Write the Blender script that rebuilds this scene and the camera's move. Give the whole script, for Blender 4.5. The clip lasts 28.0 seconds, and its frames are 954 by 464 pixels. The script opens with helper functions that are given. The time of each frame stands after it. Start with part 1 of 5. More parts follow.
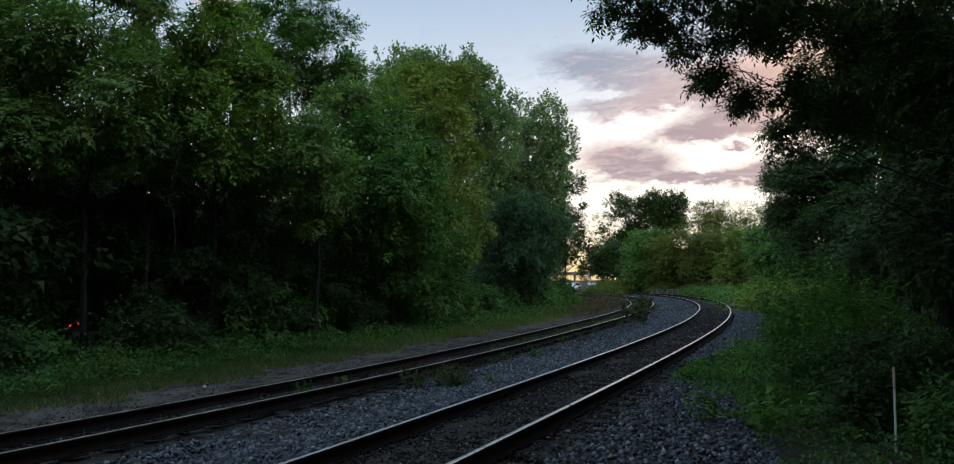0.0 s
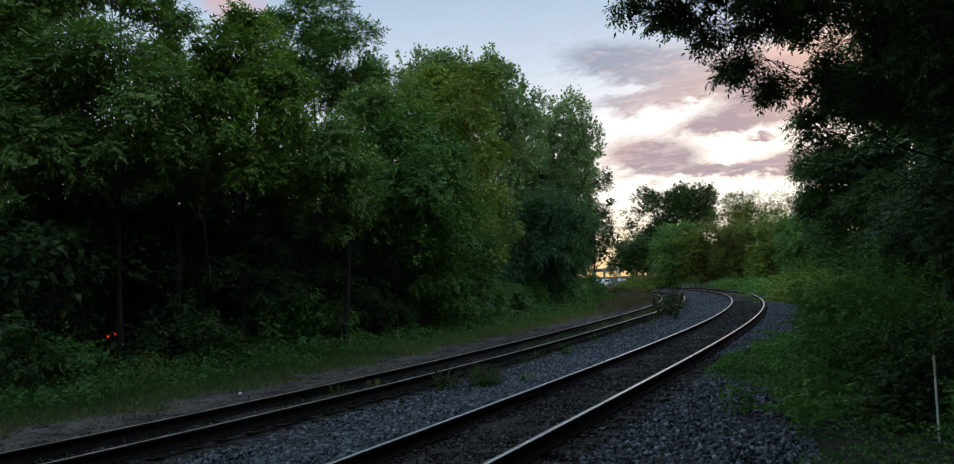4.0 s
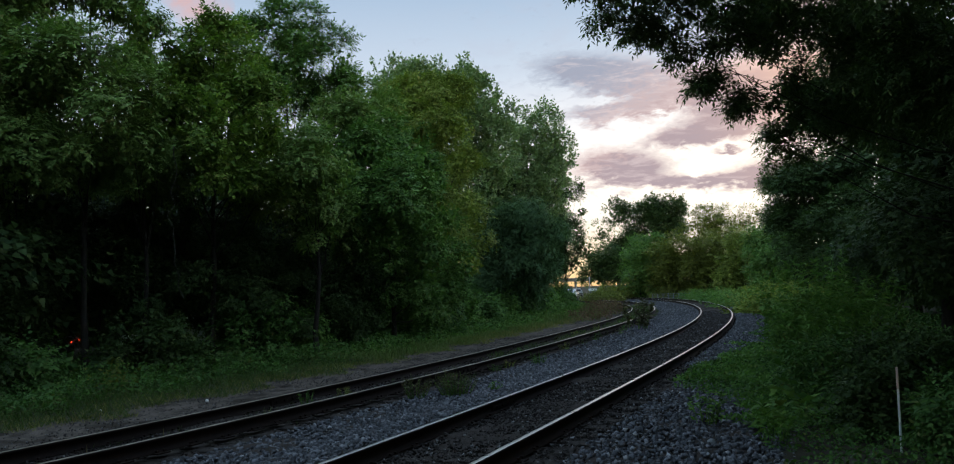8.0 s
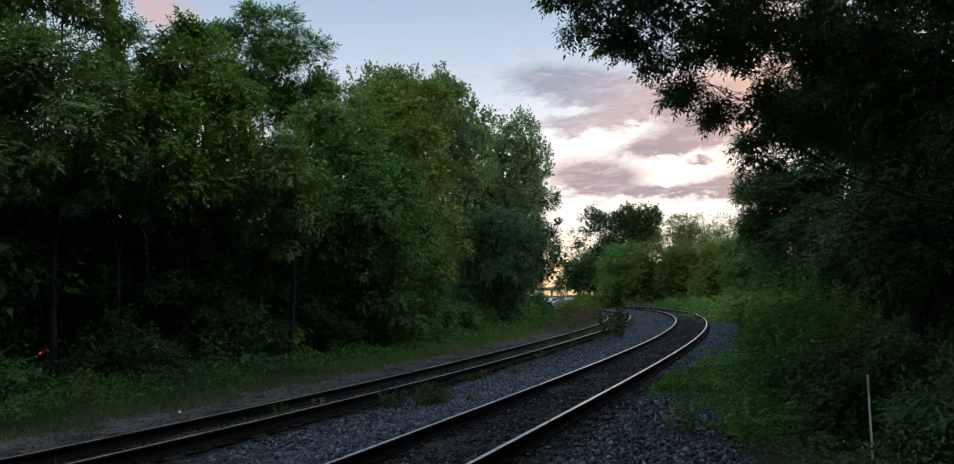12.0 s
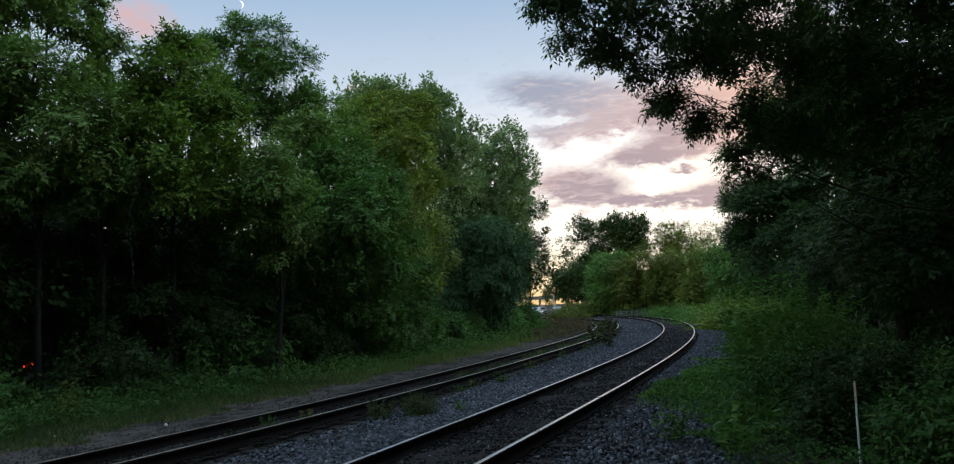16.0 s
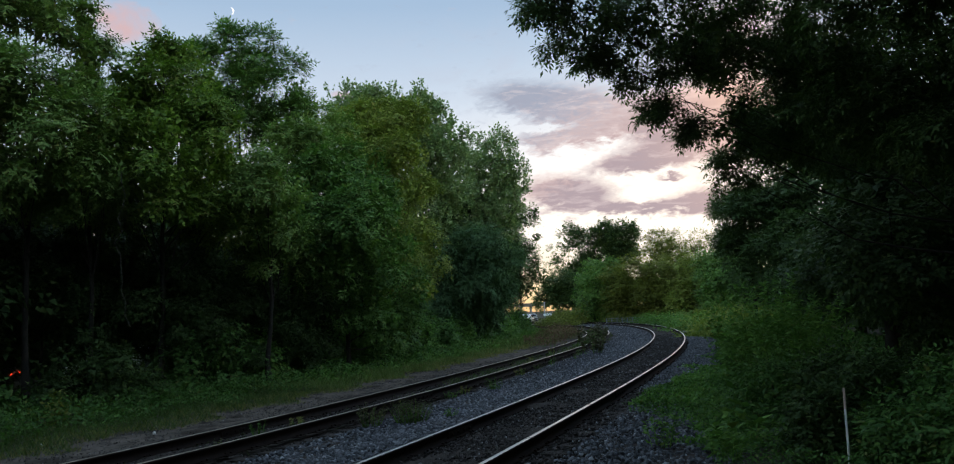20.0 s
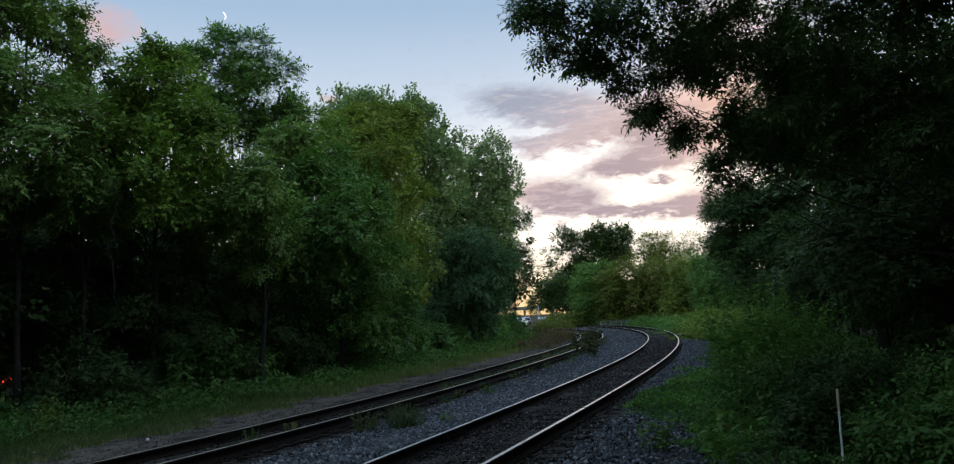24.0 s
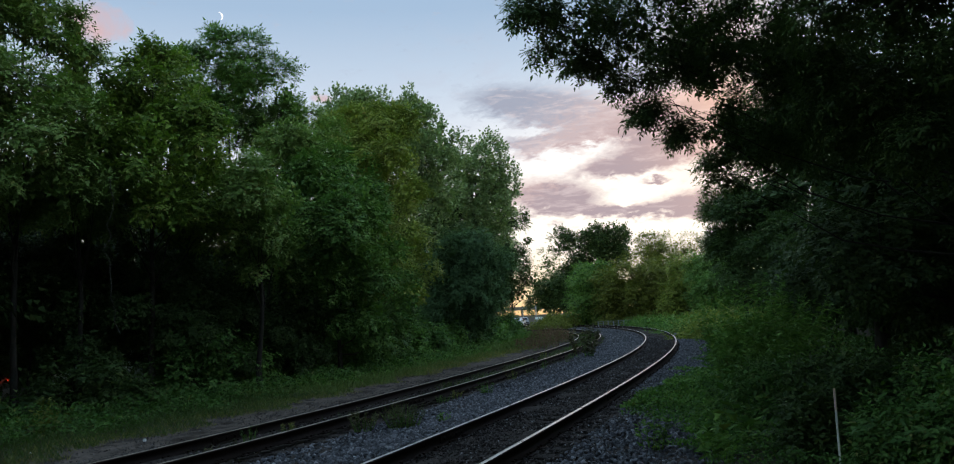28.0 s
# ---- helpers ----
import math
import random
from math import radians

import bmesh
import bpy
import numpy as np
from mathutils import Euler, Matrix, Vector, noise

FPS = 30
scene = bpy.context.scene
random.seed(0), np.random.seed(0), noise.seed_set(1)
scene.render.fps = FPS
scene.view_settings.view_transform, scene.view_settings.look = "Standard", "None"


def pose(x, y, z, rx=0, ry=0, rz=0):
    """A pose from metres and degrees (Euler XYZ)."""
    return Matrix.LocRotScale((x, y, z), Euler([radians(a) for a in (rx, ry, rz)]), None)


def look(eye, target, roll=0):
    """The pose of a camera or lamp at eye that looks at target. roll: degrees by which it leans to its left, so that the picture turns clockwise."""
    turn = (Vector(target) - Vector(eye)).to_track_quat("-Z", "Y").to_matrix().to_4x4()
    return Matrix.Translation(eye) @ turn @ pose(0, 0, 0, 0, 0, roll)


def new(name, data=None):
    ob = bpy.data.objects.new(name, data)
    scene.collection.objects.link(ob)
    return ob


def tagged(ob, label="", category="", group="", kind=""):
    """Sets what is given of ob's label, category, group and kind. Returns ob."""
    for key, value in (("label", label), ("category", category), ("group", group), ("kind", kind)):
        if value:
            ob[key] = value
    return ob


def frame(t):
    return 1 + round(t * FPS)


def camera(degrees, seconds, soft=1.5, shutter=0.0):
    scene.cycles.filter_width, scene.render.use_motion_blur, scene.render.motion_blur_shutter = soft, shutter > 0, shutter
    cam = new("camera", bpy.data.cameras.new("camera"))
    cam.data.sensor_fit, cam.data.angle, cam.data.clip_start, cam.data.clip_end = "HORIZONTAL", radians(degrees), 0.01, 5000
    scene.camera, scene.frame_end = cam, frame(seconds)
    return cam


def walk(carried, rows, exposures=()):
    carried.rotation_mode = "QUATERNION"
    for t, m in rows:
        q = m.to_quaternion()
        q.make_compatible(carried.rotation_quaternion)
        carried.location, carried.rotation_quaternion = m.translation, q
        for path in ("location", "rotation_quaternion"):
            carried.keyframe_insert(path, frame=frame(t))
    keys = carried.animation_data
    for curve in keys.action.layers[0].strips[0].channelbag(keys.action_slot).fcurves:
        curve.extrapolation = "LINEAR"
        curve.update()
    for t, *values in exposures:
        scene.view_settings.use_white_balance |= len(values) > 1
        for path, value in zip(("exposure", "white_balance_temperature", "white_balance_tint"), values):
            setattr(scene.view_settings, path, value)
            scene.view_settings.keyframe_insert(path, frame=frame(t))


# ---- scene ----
EYE = Vector((0.0, 0.0, 1.61))


def aim(yaw, pitch, roll):
    """The camera at EYE, turned yaw degrees to the left of +y and pitch degrees up."""
    a, b = radians(yaw), radians(pitch)
    return look(EYE, EYE + Vector((-math.sin(a) * math.cos(b), math.cos(a) * math.cos(b), math.sin(b))), roll)


# seconds, yaw, pitch, roll
PATH = [
    (0, 3.93, 3.61, -1.03), (0.5, 3.96, 3.41, -1.42), (1, 4.11, 3.32, -1.52), (1.5, 4.67, 3.49, -1.58),
    (2, 5.05, 3.54, -1.9), (2.5, 5.31, 3.54, -2.1), (3, 5.58, 3.57, -2.33), (3.5, 5.75, 3.62, -2.6),
    (5.5, 6.21, 3.89, -3.06), (6, 6.18, 3.94, -3.1), (6.1, 6.05, 3.94, -3.1), (6.2, 5.42, 3.94, -3.1),
    (6.3, 4.92, 3.94, -3.1), (6.4, 4.45, 3.94, -3.1), (6.5, 4.33, 3.94, -3.09), (7, 4.28, 4.01, -2.88),
    (7.5, 4.03, 4.08, -2.46), (8, 3.89, 4.2, -2.21), (8.5, 3.81, 4.27, -2.15), (9, 3.75, 4.34, -2.15),
    (9.5, 3.62, 4.4, -2.15), (9.6, 3.5, 4.41, -2.17), (9.7, 3.12, 4.43, -2.22), (9.8, 2.96, 4.44, -2.26),
    (10, 2.87, 4.45, -2.3), (10.5, 2.74, 4.52, -2.22), (11, 2.6, 4.62, -2.28), (11.5, 2.32, 4.73, -2.28),
    (12, 2.15, 4.8, -2.3), (12.5, 1.97, 4.9, -2.36), (14.5, 1.53, 5.19, -2.55), (15, 1.41, 5.28, -2.59),
    (15.5, 1.3, 5.37, -2.74), (16, 1.24, 5.45, -2.72), (16.5, 1.12, 5.51, -2.71), (17, 0.99, 5.58, -2.7),
    (17.5, 0.86, 5.65, -2.72), (18, 0.78, 5.73, -2.71), (18.5, 0.7, 5.77, -2.69), (19, 0.63, 5.81, -2.71),
    (19.5, 0.58, 5.86, -2.72), (20, 0.54, 5.92, -2.77), (20.5, 0.48, 5.96, -2.75), (21, 0.42, 6, -2.87),
    (21.5, 0.36, 6.01, -2.82), (23.5, 0.1, 6.16, -3.07), (24, 0.06, 6.17, -3.13), (24.5, 0.02, 6.21, -3.12),
    (25, -0, 6.2, -3.09), (25.5, -0.05, 6.18, -2.99), (26, -0.07, 6.16, -3.02), (26.5, -0.06, 6.14, -3.1),
    (27, -0.08, 6.15, -3.14), (27.5, -0.11, 6.14, -3.13), (28, -0.13, 6.17, -3.21),
]

cam = camera(62.2, 28.0, soft=1.15)
EXPOSURE = 2.6
walk(cam, [(t, aim(y, p, r)) for t, y, p, r in PATH], exposures=[(0.0, EXPOSURE, 6500, 13), (28.0, EXPOSURE, 6500, 13)])

# ---- light: dusk sky, the sun low behind the trees ----
SUN_AZ, SUN_EL = 14.0, 5.0
world = bpy.data.worlds.new("dusk")
scene.world = world
world.use_nodes = True
wn = world.node_tree
wn.nodes.clear()
w_out = wn.nodes.new("ShaderNodeOutputWorld")
w_bg = wn.nodes.new("ShaderNodeBackground")
w_sky = wn.nodes.new("ShaderNodeTexSky")
w_sky.sky_type = "NISHITA"
w_sky.sun_disc = False
w_sky.sun_elevation = radians(SUN_EL)
w_sky.sun_rotation = radians(SUN_AZ)
w_sky.air_density, w_sky.dust_density, w_sky.ozone_density = 1.0, 1.5, 1.0
w_lum = wn.nodes.new("ShaderNodeRGBToBW")
w_pow = wn.nodes.new("ShaderNodeMath")
w_pow.operation = "POWER"
w_pow.inputs[1].default_value = -0.3
w_even = wn.nodes.new("ShaderNodeVectorMath")
w_even.operation = "SCALE"
w_bg.inputs["Strength"].default_value = 0.175
wn.links.new(w_sky.outputs[0], w_lum.inputs[0])
wn.links.new(w_lum.outputs[0], w_pow.inputs[0])
wn.links.new(w_sky.outputs[0], w_even.inputs[0])
wn.links.new(w_pow.outputs[0], w_even.inputs["Scale"])
wn.links.new(w_even.outputs[0], w_bg.inputs["Color"])
wn.links.new(w_bg.outputs[0], w_out.inputs["Surface"])

sun_data = bpy.data.lights.new("sun", "SUN")
sun_data.energy, sun_data.angle, sun_data.color = 0.25, radians(10), (1.0, 0.80, 0.58)
sun = new("sun", sun_data)
sa, se = radians(SUN_AZ), radians(SUN_EL)
sun.matrix_world = look((math.sin(sa) * math.cos(se) * 300, math.cos(sa) * math.cos(se) * 300, math.sin(se) * 300), (0, 0, 0))


# ---- materials ----
class Nodes:
    """A node material under construction."""

    def __init__(self, name):
        self.mat = bpy.data.materials.new(name)
        self.mat.use_nodes = True
        self.tree = self.mat.node_tree
        self.tree.nodes.clear()
        self.out = self.add("OutputMaterial")

    def add(self, kind, values=(), operation=None, data_type=None, blend_type=None):
        n = self.tree.nodes.new("ShaderNode" + kind)
        if operation:
            n.operation = operation
        if data_type:
            n.data_type = data_type
        if blend_type:
            n.blend_type = blend_type
        for k, v in dict(values).items():
            if isinstance(v, bpy.types.NodeSocket):
                self.tree.links.new(v, n.inputs[k])
            else:
                n.inputs[k].default_value = v
        return n

    def math(self, op, a, b=0.0, c=0.0):
        return self.add("Math", {0: a, 1: b, 2: c}, operation=op).outputs[0]

    def noise(self, scale, detail=4.0, rough=0.55, vector=None, distortion=0.0):
        v = {"Scale": scale, "Detail": detail, "Roughness": rough, "Distortion": distortion}
        if vector is None:
            vector = self.add("TexCoord").outputs["Object"]
        v["Vector"] = vector
        return self.add("TexNoise", v)

    def ramp(self, fac, stops):
        n = self.add("ValToRGB", {0: fac})
        el = n.color_ramp.elements
        while len(el) < len(stops):
            el.new(0.5)
        for e, (p, c) in zip(el, stops):
            e.position, e.color = p, (*c, 1.0) if len(c) == 3 else c
        return n.outputs[0]

    def mix(self, fac, a, b, blend="MIX"):
        n = self.add("Mix", {}, data_type="RGBA", blend_type=blend)
        for k, v in ((0, fac), (6, a), (7, b)):
            if isinstance(v, bpy.types.NodeSocket):
                self.tree.links.new(v, n.inputs[k])
            else:
                n.inputs[k].default_value = v if k == 0 else (*v, 1.0)
        return n.outputs[2]

    def bump(self, height, strength=0.5, distance=0.01):
        return self.add("Bump", {"Height": height, "Strength": strength, "Distance": distance}).outputs[0]

    def done(self, shader):
        self.tree.links.new(shader, self.out.inputs["Surface"])
        return self.mat


def surface(name, dark, light, scale=8.0, rough=0.8, metal=0.0, bump=0.3, fine=60.0, stain=None):
    """Two-scale mottled surface."""
    n = Nodes(name)
    big, small = n.noise(scale), n.noise(fine, 3.0)
    f = n.math("ADD", n.math("MULTIPLY", big.outputs[0], 0.65), n.math("MULTIPLY", small.outputs[0], 0.35))
    col = n.ramp(f, [(0.35, dark), (0.65, light)])
    if stain:
        col = n.mix(n.ramp(n.noise(scale * 0.35, 5.0).outputs[0], [(0.5, (0, 0, 0)), (0.62, (1, 1, 1))]), col, stain)
    p = n.add("BsdfPrincipled", {"Base Color": col, "Roughness": rough, "Metallic": metal, "Specular IOR Level": 0.5 if rough < 0.75 else 0.12,
                                 "Normal": n.bump(f, bump, 0.01 if rough < 0.9 else 0.025)})
    return n.done(p.outputs[0])


def leaf_material(name, dark, light, odd, rough=0.6):
    """Leaves: every leaf its own shade, some light passes through."""
    n = Nodes(name)
    rnd = n.add("NewGeometry").outputs["Random Per Island"]
    patch = n.noise(0.55, 2.0).outputs[0]
    f = n.math("ADD", n.math("MULTIPLY", rnd, 0.55), n.math("MULTIPLY", patch, 0.6))
    col = n.ramp(f, [(0.25, dark), (0.8, light)])
    col = n.mix(n.ramp(rnd, [(0.93, (0, 0, 0)), (0.97, (1, 1, 1))]), col, odd)
    p = n.add("BsdfPrincipled", {"Base Color": col, "Roughness": rough, "Specular IOR Level": 0.09})
    tint = n.mix(1.0, col, (0.36, 0.50, 0.22), "MULTIPLY")
    tr = n.add("BsdfTranslucent", {"Color": tint})
    m = n.add("AddShader", {0: p.outputs[0], 1: tr.outputs[0]})
    return n.done(m.outputs[0])


def glow(name, colour, strength):
    n = Nodes(name)
    e = n.add("Emission", {"Color": (*colour, 1), "Strength": strength})
    return n.done(e.outputs[0])


LEAF_MAPLE = leaf_material("leaf_maple", (0.035, 0.068, 0.012), (0.140, 0.194, 0.031), (0.13, 0.13, 0.03))
LEAF_DEEP = leaf_material("leaf_deep", (0.026, 0.064, 0.016), (0.102, 0.171, 0.038), (0.10, 0.12, 0.03))
LEAF_ASH = leaf_material("leaf_ash", (0.057, 0.101, 0.025), (0.140, 0.193, 0.051), (0.12, 0.12, 0.03))
LEAF_OLIVE = leaf_material("leaf_olive", (0.071, 0.093, 0.019), (0.164, 0.188, 0.036), (0.15, 0.13, 0.03))
LEAF_POPLAR = leaf_material("leaf_poplar", (0.073, 0.112, 0.043), (0.146, 0.185, 0.076), (0.14, 0.15, 0.06), rough=0.4)
# the next two greens have shade put into the leaf colour itself
LEAF_DEEP_SHADE = leaf_material("leaf_deep_shade", (0.013, 0.028, 0.008), (0.038, 0.060, 0.017), (0.07, 0.09, 0.03))
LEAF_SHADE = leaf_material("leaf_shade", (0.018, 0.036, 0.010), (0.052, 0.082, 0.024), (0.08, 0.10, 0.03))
LEAF_SUMAC = leaf_material("leaf_sumac", (0.029, 0.060, 0.026), (0.065, 0.109, 0.044), (0.06, 0.09, 0.03))
LEAF_SPRING = leaf_material("leaf_light", (0.049, 0.063, 0.011), (0.109, 0.114, 0.021), (0.15, 0.14, 0.04))
LEAF_PALE = leaf_material("leaf_pale", (0.085, 0.115, 0.018), (0.190, 0.215, 0.042), (0.22, 0.20, 0.05))
LEAF_LAWN = leaf_material("leaf_lawn", (0.046, 0.070, 0.018), (0.098, 0.130, 0.036), (0.14, 0.12, 0.05))
LEAF_WILLOW = leaf_material("leaf_willow", (0.046, 0.106, 0.044), (0.106, 0.178, 0.075), (0.12, 0.15, 0.06))
LEAF_HERB = leaf_material("leaf_herb", (0.042, 0.096, 0.019), (0.099, 0.177, 0.036), (0.12, 0.15, 0.04))
LEAF_GRASS = leaf_material("leaf_grass", (0.022, 0.043, 0.010), (0.053, 0.079, 0.018), (0.11, 0.08, 0.035))
LEAF_WEED = leaf_material("leaf_weed", (0.023, 0.055, 0.013), (0.060, 0.114, 0.026), (0.09, 0.10, 0.03))
LEAF_DOCK = leaf_material("leaf_dock", (0.075, 0.042, 0.027), (0.155, 0.092, 0.060), (0.07, 0.07, 0.03))
LEAF_DUN = leaf_material("leaf_dun", (0.042, 0.040, 0.022), (0.088, 0.078, 0.046), (0.10, 0.10, 0.03))
LEAF_DRY = leaf_material("leaf_dry", (0.090, 0.084, 0.026), (0.175, 0.155, 0.050), (0.10, 0.10, 0.04))
BARK = surface("bark", (0.014, 0.012, 0.010), (0.040, 0.033, 0.027), 6, 0.9, 0, 0.8, 40)
SOIL = surface("soil", (0.022, 0.019, 0.012), (0.052, 0.045, 0.028), 1.5, 0.95, 0, 0.5, 25)
BALLAST = surface("ballast_fines", (0.020, 0.0155, 0.0125), (0.046, 0.036, 0.029), 6, 0.9, 0, 0.9, 55)
DIRT = surface("cinder_dirt", (0.044, 0.035, 0.028), (0.125, 0.100, 0.080), 5, 0.95, 0, 1.0, 50, (0.030, 0.023, 0.016))
RAIL_RUST = surface("rail_rust", (0.006, 0.004, 0.003), (0.018, 0.010, 0.007), 12, 0.8, 0.0, 0.3, 90)
SLEEPER_WOOD = surface("sleeper_wood", (0.020, 0.017, 0.014), (0.055, 0.045, 0.037), 5, 0.9, 0, 0.7, 60)


def polished(name, rough, dark=(0.56, 0.50, 0.45), light=(0.74, 0.70, 0.66)):
    n = Nodes(name)
    big = n.noise(3.0).outputs[0]
    p = n.add("BsdfPrincipled", {"Base Color": n.ramp(big, [(0.3, dark), (0.7, light)]),
                                 "Metallic": 1.0, "Roughness": n.math("MULTIPLY_ADD", big, 0.15, rough)})
    return n.done(p.outputs[0])


RAIL_TOP = polished("rail_polished", 0.22, (0.68, 0.62, 0.56), (0.82, 0.76, 0.70))
RAIL_DULL = polished("rail_dull", 0.28, (0.42, 0.34, 0.25), (0.60, 0.50, 0.39))


def stone_material(name, dark, mid, light, rough=0.6):
    n = Nodes(name)
    rnd = n.add("NewGeometry").outputs["Random Per Island"]
    col = n.ramp(rnd, [(0.0, dark), (0.6, mid), (0.94, light), (1.0, (0.28, 0.28, 0.28))])
    grain = n.noise(70, 3).outputs[0]
    col = n.mix(n.math("MULTIPLY", grain, 0.35), col, tuple(0.7 * c for c in mid))
    p = n.add("BsdfPrincipled", {"Base Color": col, "Roughness": rough, "Specular IOR Level": 0.5 if rough < 0.7 else 0.15, "Normal": n.bump(grain, 0.4)})
    return n.done(p.outputs[0])


STONE = stone_material("crushed_stone", (0.008, 0.0083, 0.0098), (0.031, 0.0325, 0.039), (0.150, 0.152, 0.165))
STONE_OLD = stone_material("oily_stone", (0.012, 0.0098, 0.0086), (0.037, 0.030, 0.026), (0.11, 0.094, 0.086), 0.8)


# ---- mesh helpers ----
def mesh_of(name, verts, faces, materials, index=None, smooth=False):
    """A mesh from an array of points and an array of faces (all with the same number of corners)."""
    verts, faces = np.asarray(verts, np.float32), np.asarray(faces, np.int32)
    me = bpy.data.meshes.new(name)
    n = faces.shape[1]
    me.vertices.add(len(verts))
    me.vertices.foreach_set("co", verts.ravel())
    me.loops.add(faces.size)
    me.loops.foreach_set("vertex_index", faces.ravel())
    me.polygons.add(len(faces))
    me.polygons.foreach_set("loop_start", np.arange(0, faces.size, n, dtype=np.int32))
    for m in materials:
        me.materials.append(m)
    if index is not None:
        me.polygons.foreach_set("material_index", np.asarray(index, np.int32))
    if smooth:
        me.polygons.foreach_set("use_smooth", np.ones(len(faces), bool))
    me.update(calc_edges=True)
    return me


def part_mesh(name, me, parent, label=""):
    ob = new(name, me)
    ob.parent = parent
    return tagged(ob, label)


def part(name, bm, material, parent, label=""):
    me = bpy.data.meshes.new(name)
    bm.to_mesh(me)
    bm.free()
    me.materials.append(material)
    return part_mesh(name, me, parent, label)


def thing(name, m, label, category, group="", kind=""):
    ob = new(name)
    ob.matrix_world = m
    ob.empty_display_size = 0.2
    return tagged(ob, label, category, group, kind)


def unit(v):
    return v / np.maximum(np.linalg.norm(v, axis=-1, keepdims=True), 1e-9)


def tubes(lines, sides=6):
    """Tapered tubes: each line is a list of (x, y, z, radius)."""
    vs, fs, base = [], [], 0
    for line in lines:
        p = np.array(line, float)
        t = unit(np.gradient(p[:, :3], axis=0))
        ref = np.where(np.abs(t[:, 2:3]) > 0.9, [[1.0, 0, 0]], [[0, 0, 1.0]])
        a = unit(np.cross(t, ref))
        b = np.cross(t, a)
        ang = np.linspace(0, 2 * np.pi, sides, endpoint=False)
        ring = p[:, None, :3] + p[:, None, 3:] * (np.cos(ang)[None, :, None] * a[:, None] + np.sin(ang)[None, :, None] * b[:, None])
        vs.append(ring.reshape(-1, 3))
        i = np.arange(len(p) - 1)[:, None] * sides
        j = np.arange(sides)[None]
        k = (j + 1) % sides
        fs.append(base + np.stack([i + j, i + k, i + sides + k, i + sides + j], -1).reshape(-1, 4))
        base += ring.shape[0] * sides
    return np.concatenate(vs), np.concatenate(fs)


def leaf_quads(rng, p, way, length, ratio, face=None):
    """One folded leaf at each point p along way, turned to face."""
    n = len(p)
    lift = np.array([0, 0, 0.8]) + rng.normal(size=(n, 3)) * 0.7 if face is None else face
    wide = unit(np.cross(way, lift)) * (length * ratio * 0.5)[:, None]
    nor = unit(np.cross(wide, way))
    mid = p + way * (length * 0.45)[:, None] + nor * (length * 0.06)[:, None]
    tip = p + way * length[:, None] - nor * (length * 0.08)[:, None]
    v = np.stack([p, mid - wide, tip, mid + wide], 1).reshape(-1, 3)
    return v, np.arange(n * 4).reshape(-1, 4)


def leaf_tris(rng, p, way, length, ratio, face=None):
    """One small pointed leaf at each point p along way, turned to face."""
    n = len(p)
    lift = np.array([0, 0, 0.8]) + rng.normal(size=(n, 3)) * 0.7 if face is None else face
    wide = unit(np.cross(way, lift)) * (length * ratio * 0.55)[:, None]
    root = p + way * (length * 0.12)[:, None]
    v = np.stack([root - wide, p + way * length[:, None], root + wide], 1).reshape(-1, 3)
    return v, np.arange(n * 3).reshape(-1, 3)


def sprays(rng, p, outward, leaf, ratio, count, droop, spread=0.9, folded=False):
    """A twig with count leaflets at each point."""
    n = len(p)
    axis = unit(outward * 0.8 + rng.normal(size=(n, 3)) * 0.40 + [0, 0, -droop])
    face = outward * 0.55 + [0, 0, 0.75] + rng.normal(size=(n, 3)) * 0.25
    side = unit(np.cross(axis, face))
    size = leaf * rng.uniform(0.7, 1.25, n)
    ps, ws, ls = [], [], []
    for i in range(count):
        f = (i + 0.6) / count
        s = 1 if i % 2 else -1
        w = unit(axis * (0.45 + 0.5 * (i == count - 1)) + side * (s * spread * (i < count - 1)) + rng.normal(size=(n, 3)) * 0.18 + [0, 0, -0.4 * droop])
        ps.append(p + axis * (size * 2.5 * f)[:, None])
        ws.append(w)
        ls.append(size * rng.uniform(0.75, 1.15, n))
    make = leaf_quads if folded else leaf_tris
    return make(rng, np.concatenate(ps), np.concatenate(ws), np.concatenate(ls), ratio, np.concatenate([face + rng.normal(size=(n, 3)) * 0.25 for _ in range(count)]))


